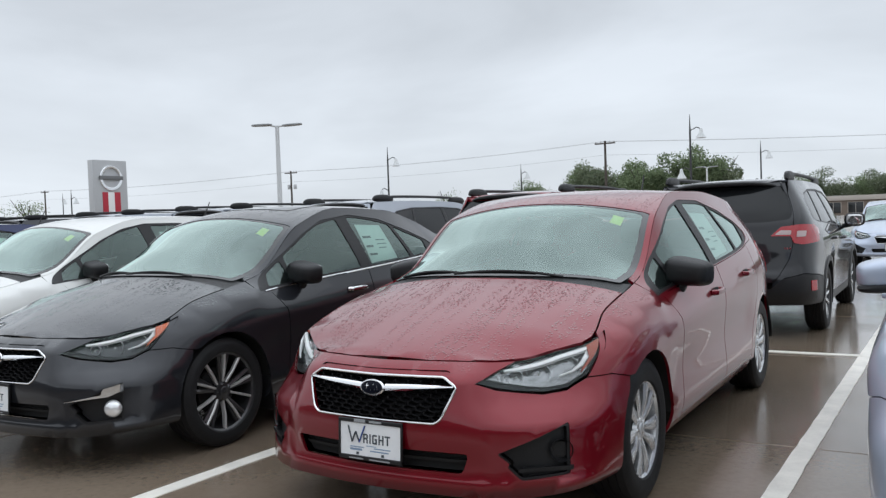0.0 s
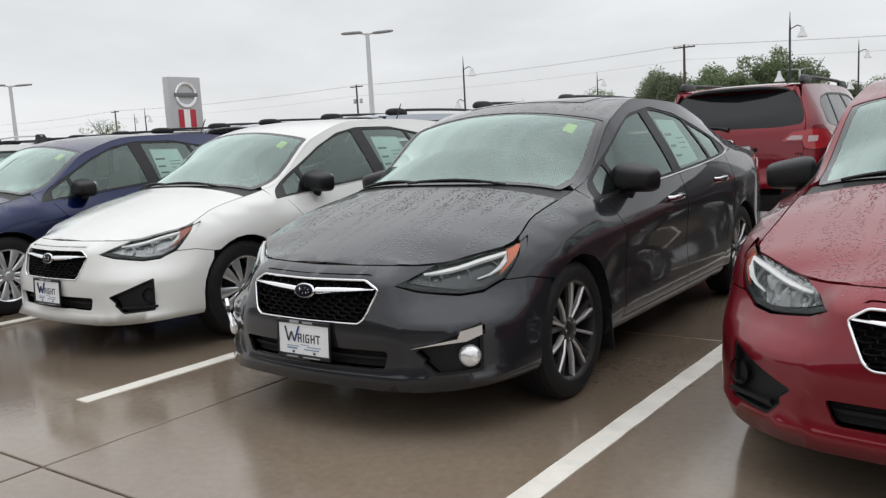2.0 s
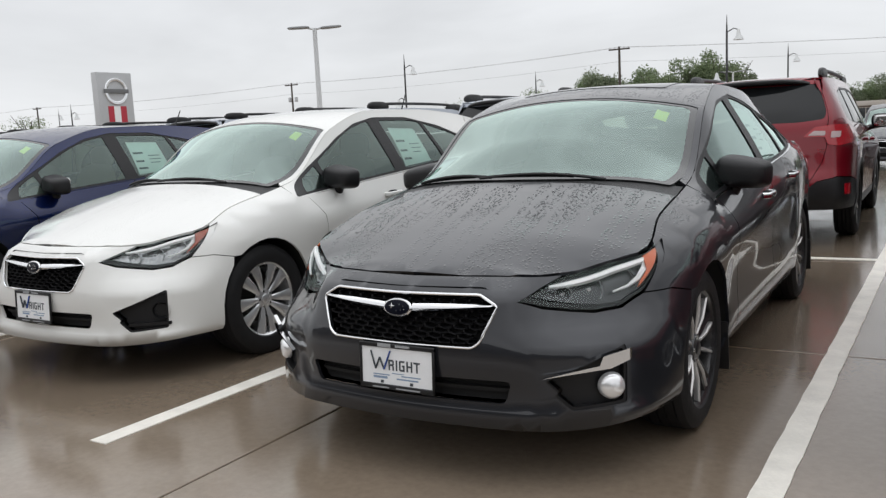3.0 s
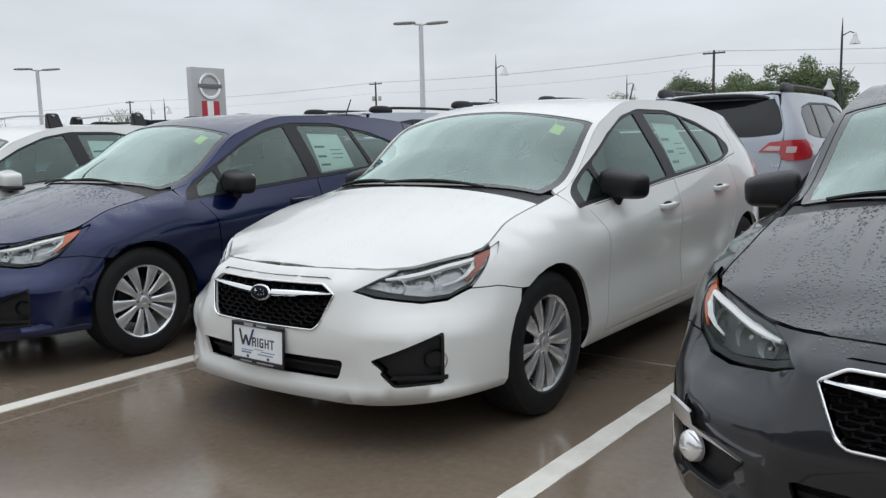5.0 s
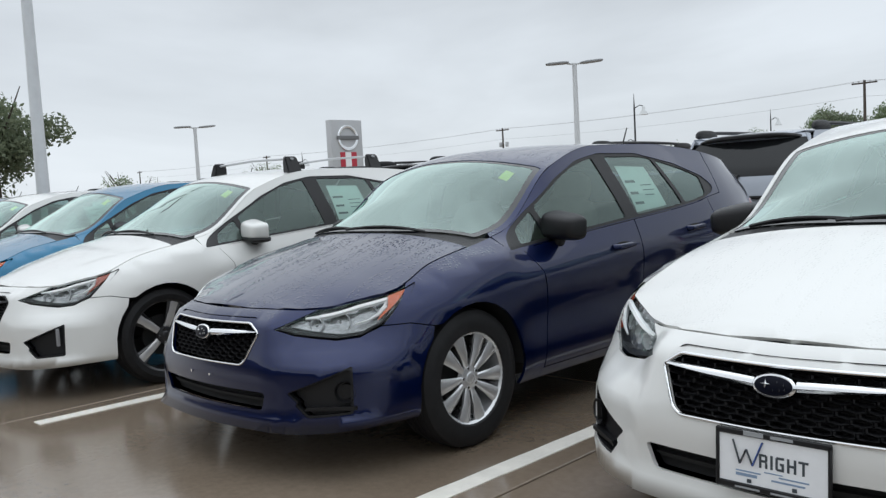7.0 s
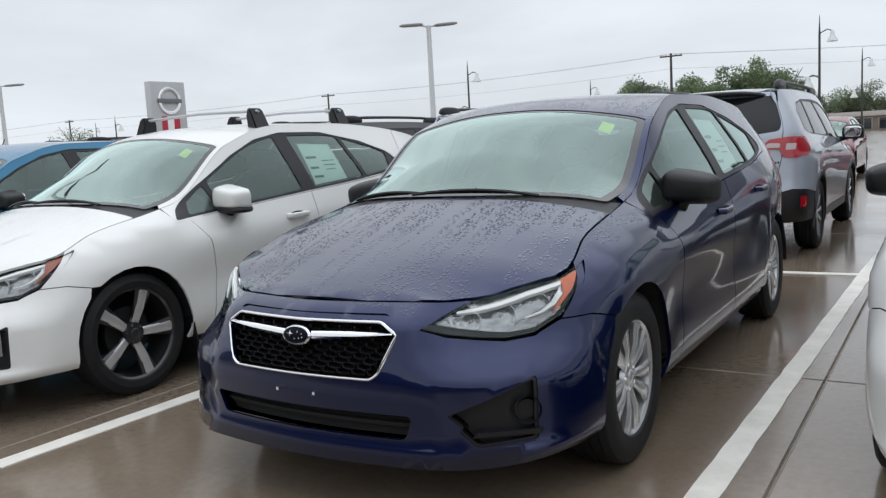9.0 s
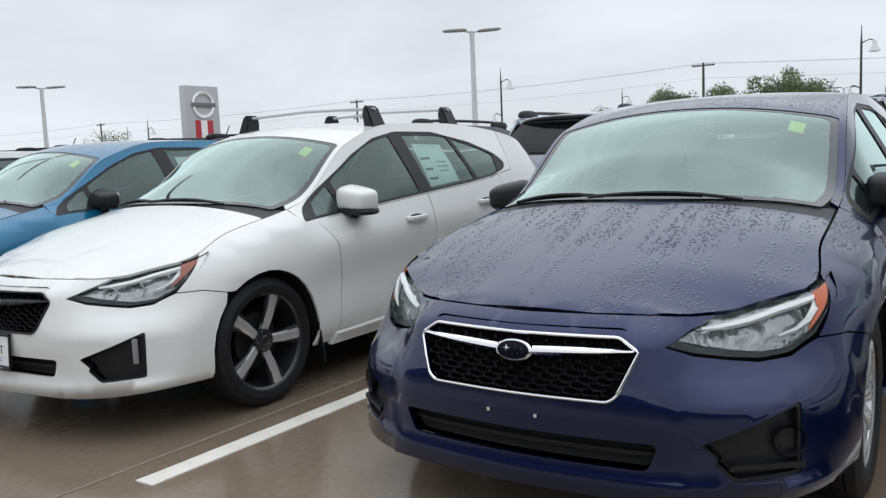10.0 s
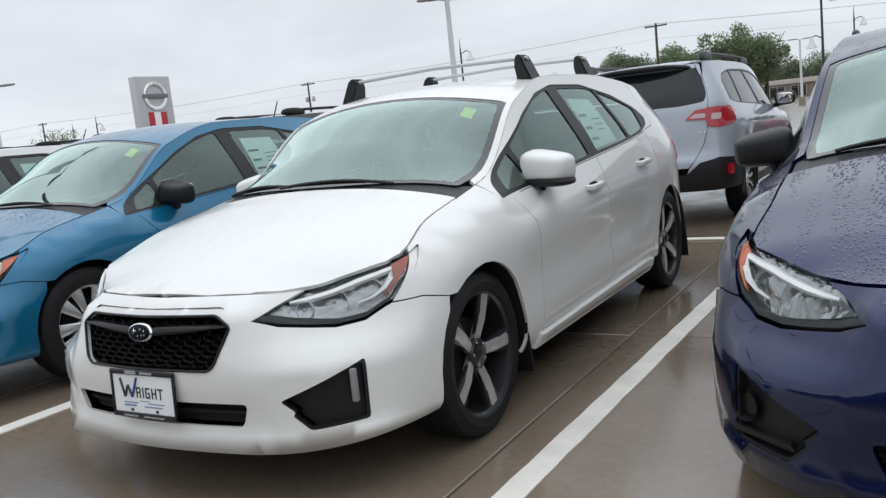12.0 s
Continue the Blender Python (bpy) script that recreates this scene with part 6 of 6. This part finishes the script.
# ---- storefront and trees ----
def storefront():
    top = new("storefront_building")
    top.matrix_basis = pose(-18, 195, -.014)
    tagged(top, "low brown storefront with a pale fascia and flat roof", "building")
    part("wall", box((62, 12, 3.1), (0, 6, 1.55)), STUCCO, top)
    part("fascia", box((63, 1.2, 1.0), (0, .2, 3.5), .03), FASCIA, top)
    part("roof", box((62, 12, .3), (0, 6.6, 3.25)), STUCCO, top)
    for i in range(14):
        w = part("window", once(("shop", "win"), lambda: box((3.0, .1, 2.2), (0, 0, 0), .02)), SHOPGLASS, top, m=pose(-28 + 4.3 * i, -.06, 1.5))
        part("window_frame", once(("shop", "fr"), lambda: bars([(-1.55, -1.15, -1.45, 1.15), (1.45, -1.15, 1.55, 1.15), (-1.5, 1.08, 1.5, 1.16), (-.04, -1.1, .04, 1.1)], .16)), FASCIA, w)


storefront()


def crown_mesh(rng, rx, rz, n, size, lumps):
    """Many small leaf blades scattered through uneven lobes."""
    cs = [(rng.normal(0, .42, 3) * (rx, rx, rz * .75), rng.uniform(.28, .55)) for _ in range(lumps)]
    V, Fs = [], []
    for i in range(n):
        c, r = cs[rng.integers(lumps)]
        d = rng.normal(0, 1, 3)
        d /= np.linalg.norm(d)
        p = c + d * (r * rng.uniform(.45, 1.08)) * np.array((rx, rx, rz * .8))
        a, b = rng.normal(0, 1, 3), rng.normal(0, 1, 3)
        a /= np.linalg.norm(a)
        b -= a * (a @ b)
        b /= np.linalg.norm(b)
        s = size * rng.uniform(.5, 1.3)
        k = len(V)
        V += [tuple(p - a * s), tuple(p + b * s * .5), tuple(p + a * s), tuple(p - b * s * .5)]
        Fs += [(k, k + 1, k + 2), (k, k + 2, k + 3)]
    me = bpy.data.meshes.new("crown")
    me.from_pydata(V, [], Fs)
    return me


def trunk_mesh(rng, h, r):
    bm = tube([(0, 0, 0), (.1 * r, 0, h * .3), (.3 * r, .2 * r, h * .62)], r, 9, taper=[1.4, 1, .6])
    for i in range(6):
        a = rng.uniform(0, 6.28)
        z0 = h * rng.uniform(.35, .6)
        L = h * rng.uniform(.2, .36)
        tube([(0, 0, z0), (L * .45 * math.cos(a), L * .45 * math.sin(a), z0 + L * .6), (L * .8 * math.cos(a), L * .8 * math.sin(a), z0 + L * 1.15)], r * .4, 6, bm=bm, taper=[1, .6, .25])
    return bm


def tree(x, y, h, spread, seed, leaf=LEAF, n=9000, label="leafy green tree with an uneven open crown"):
    rng = np.random.default_rng(seed)
    top = new("tree")
    top.matrix_basis = pose(x, y, -.014)
    tagged(top, label, "tree", "background trees")
    part("trunk", trunk_mesh(rng, h, .022 * h + .05), BARK, top)
    part("crown", crown_mesh(rng, spread, h * .42, n, h * .019, 24), leaf, top, m=pose(0, 0, h * .56))


rt = np.random.default_rng(5)
for i in range(-3, 13):
    tree(-57 + i * 2.2 + rt.uniform(-.8, .8), 136 + rt.uniform(-5, 7), (7.5 + 4.6 * math.sin(math.pi * min(1, (i + 3) / 10) * .62)) * rt.uniform(.86, 1.06), 3.4, 100 + i, LEAF if i % 3 else LEAF2, 8000)
for i in range(22):
    tree(-62 + i * 5.0 + rt.uniform(-1.5, 1.5), 224 + rt.uniform(-6, 10), 10.2 * rt.uniform(.85, 1.1), 5.0, 120 + i, LEAF2 if i % 3 else LEAF)
for i in range(8):
    tree(-2 + i * 5.2, 170 + rt.uniform(-4, 8), 7.6 * rt.uniform(.85, 1.1), 4.2, 160 + i, LEAF2)
tree(-46.6, 14.0, 7.3, 3.1, 40, LEAF2, 9000, "full green tree at the edge of the lot")
tree(-76.4, 48.5, 5.4, 1.9, 41, LEAF, 1500, "young pale green tree")
tree(-72.4, 31.6, 4.9, 1.6, 42, LEAF, 1500, "young pale green tree")
tree(-96.0, 47.0, 4.6, 1.5, 43, LEAF, 1200, "young pale green tree")
tree(-70.0, 118.0, 7.0, 2.6, 45, LEAF, 1500, "small green tree beyond the lot")

# ---- concrete slabs ----
JX, JY = 2.98, 2.98
slab_mesh = once(("slab", "slab"), lambda: box((JX - .012, JY - .012, .12), (0, 0, -.06), .004, 1))
pavement = new("pavement")
tagged(pavement, "wet brown concrete slabs with dark joints", "pavement", kind="structure")
for i in range(-7, 4):
    for j in range(-2, 8):
        part("slab", slab_mesh, CONCRETE, pavement, m=pose(-5.13 + JX * (i + .5), 2.25 + JY * (j + .5), 0))
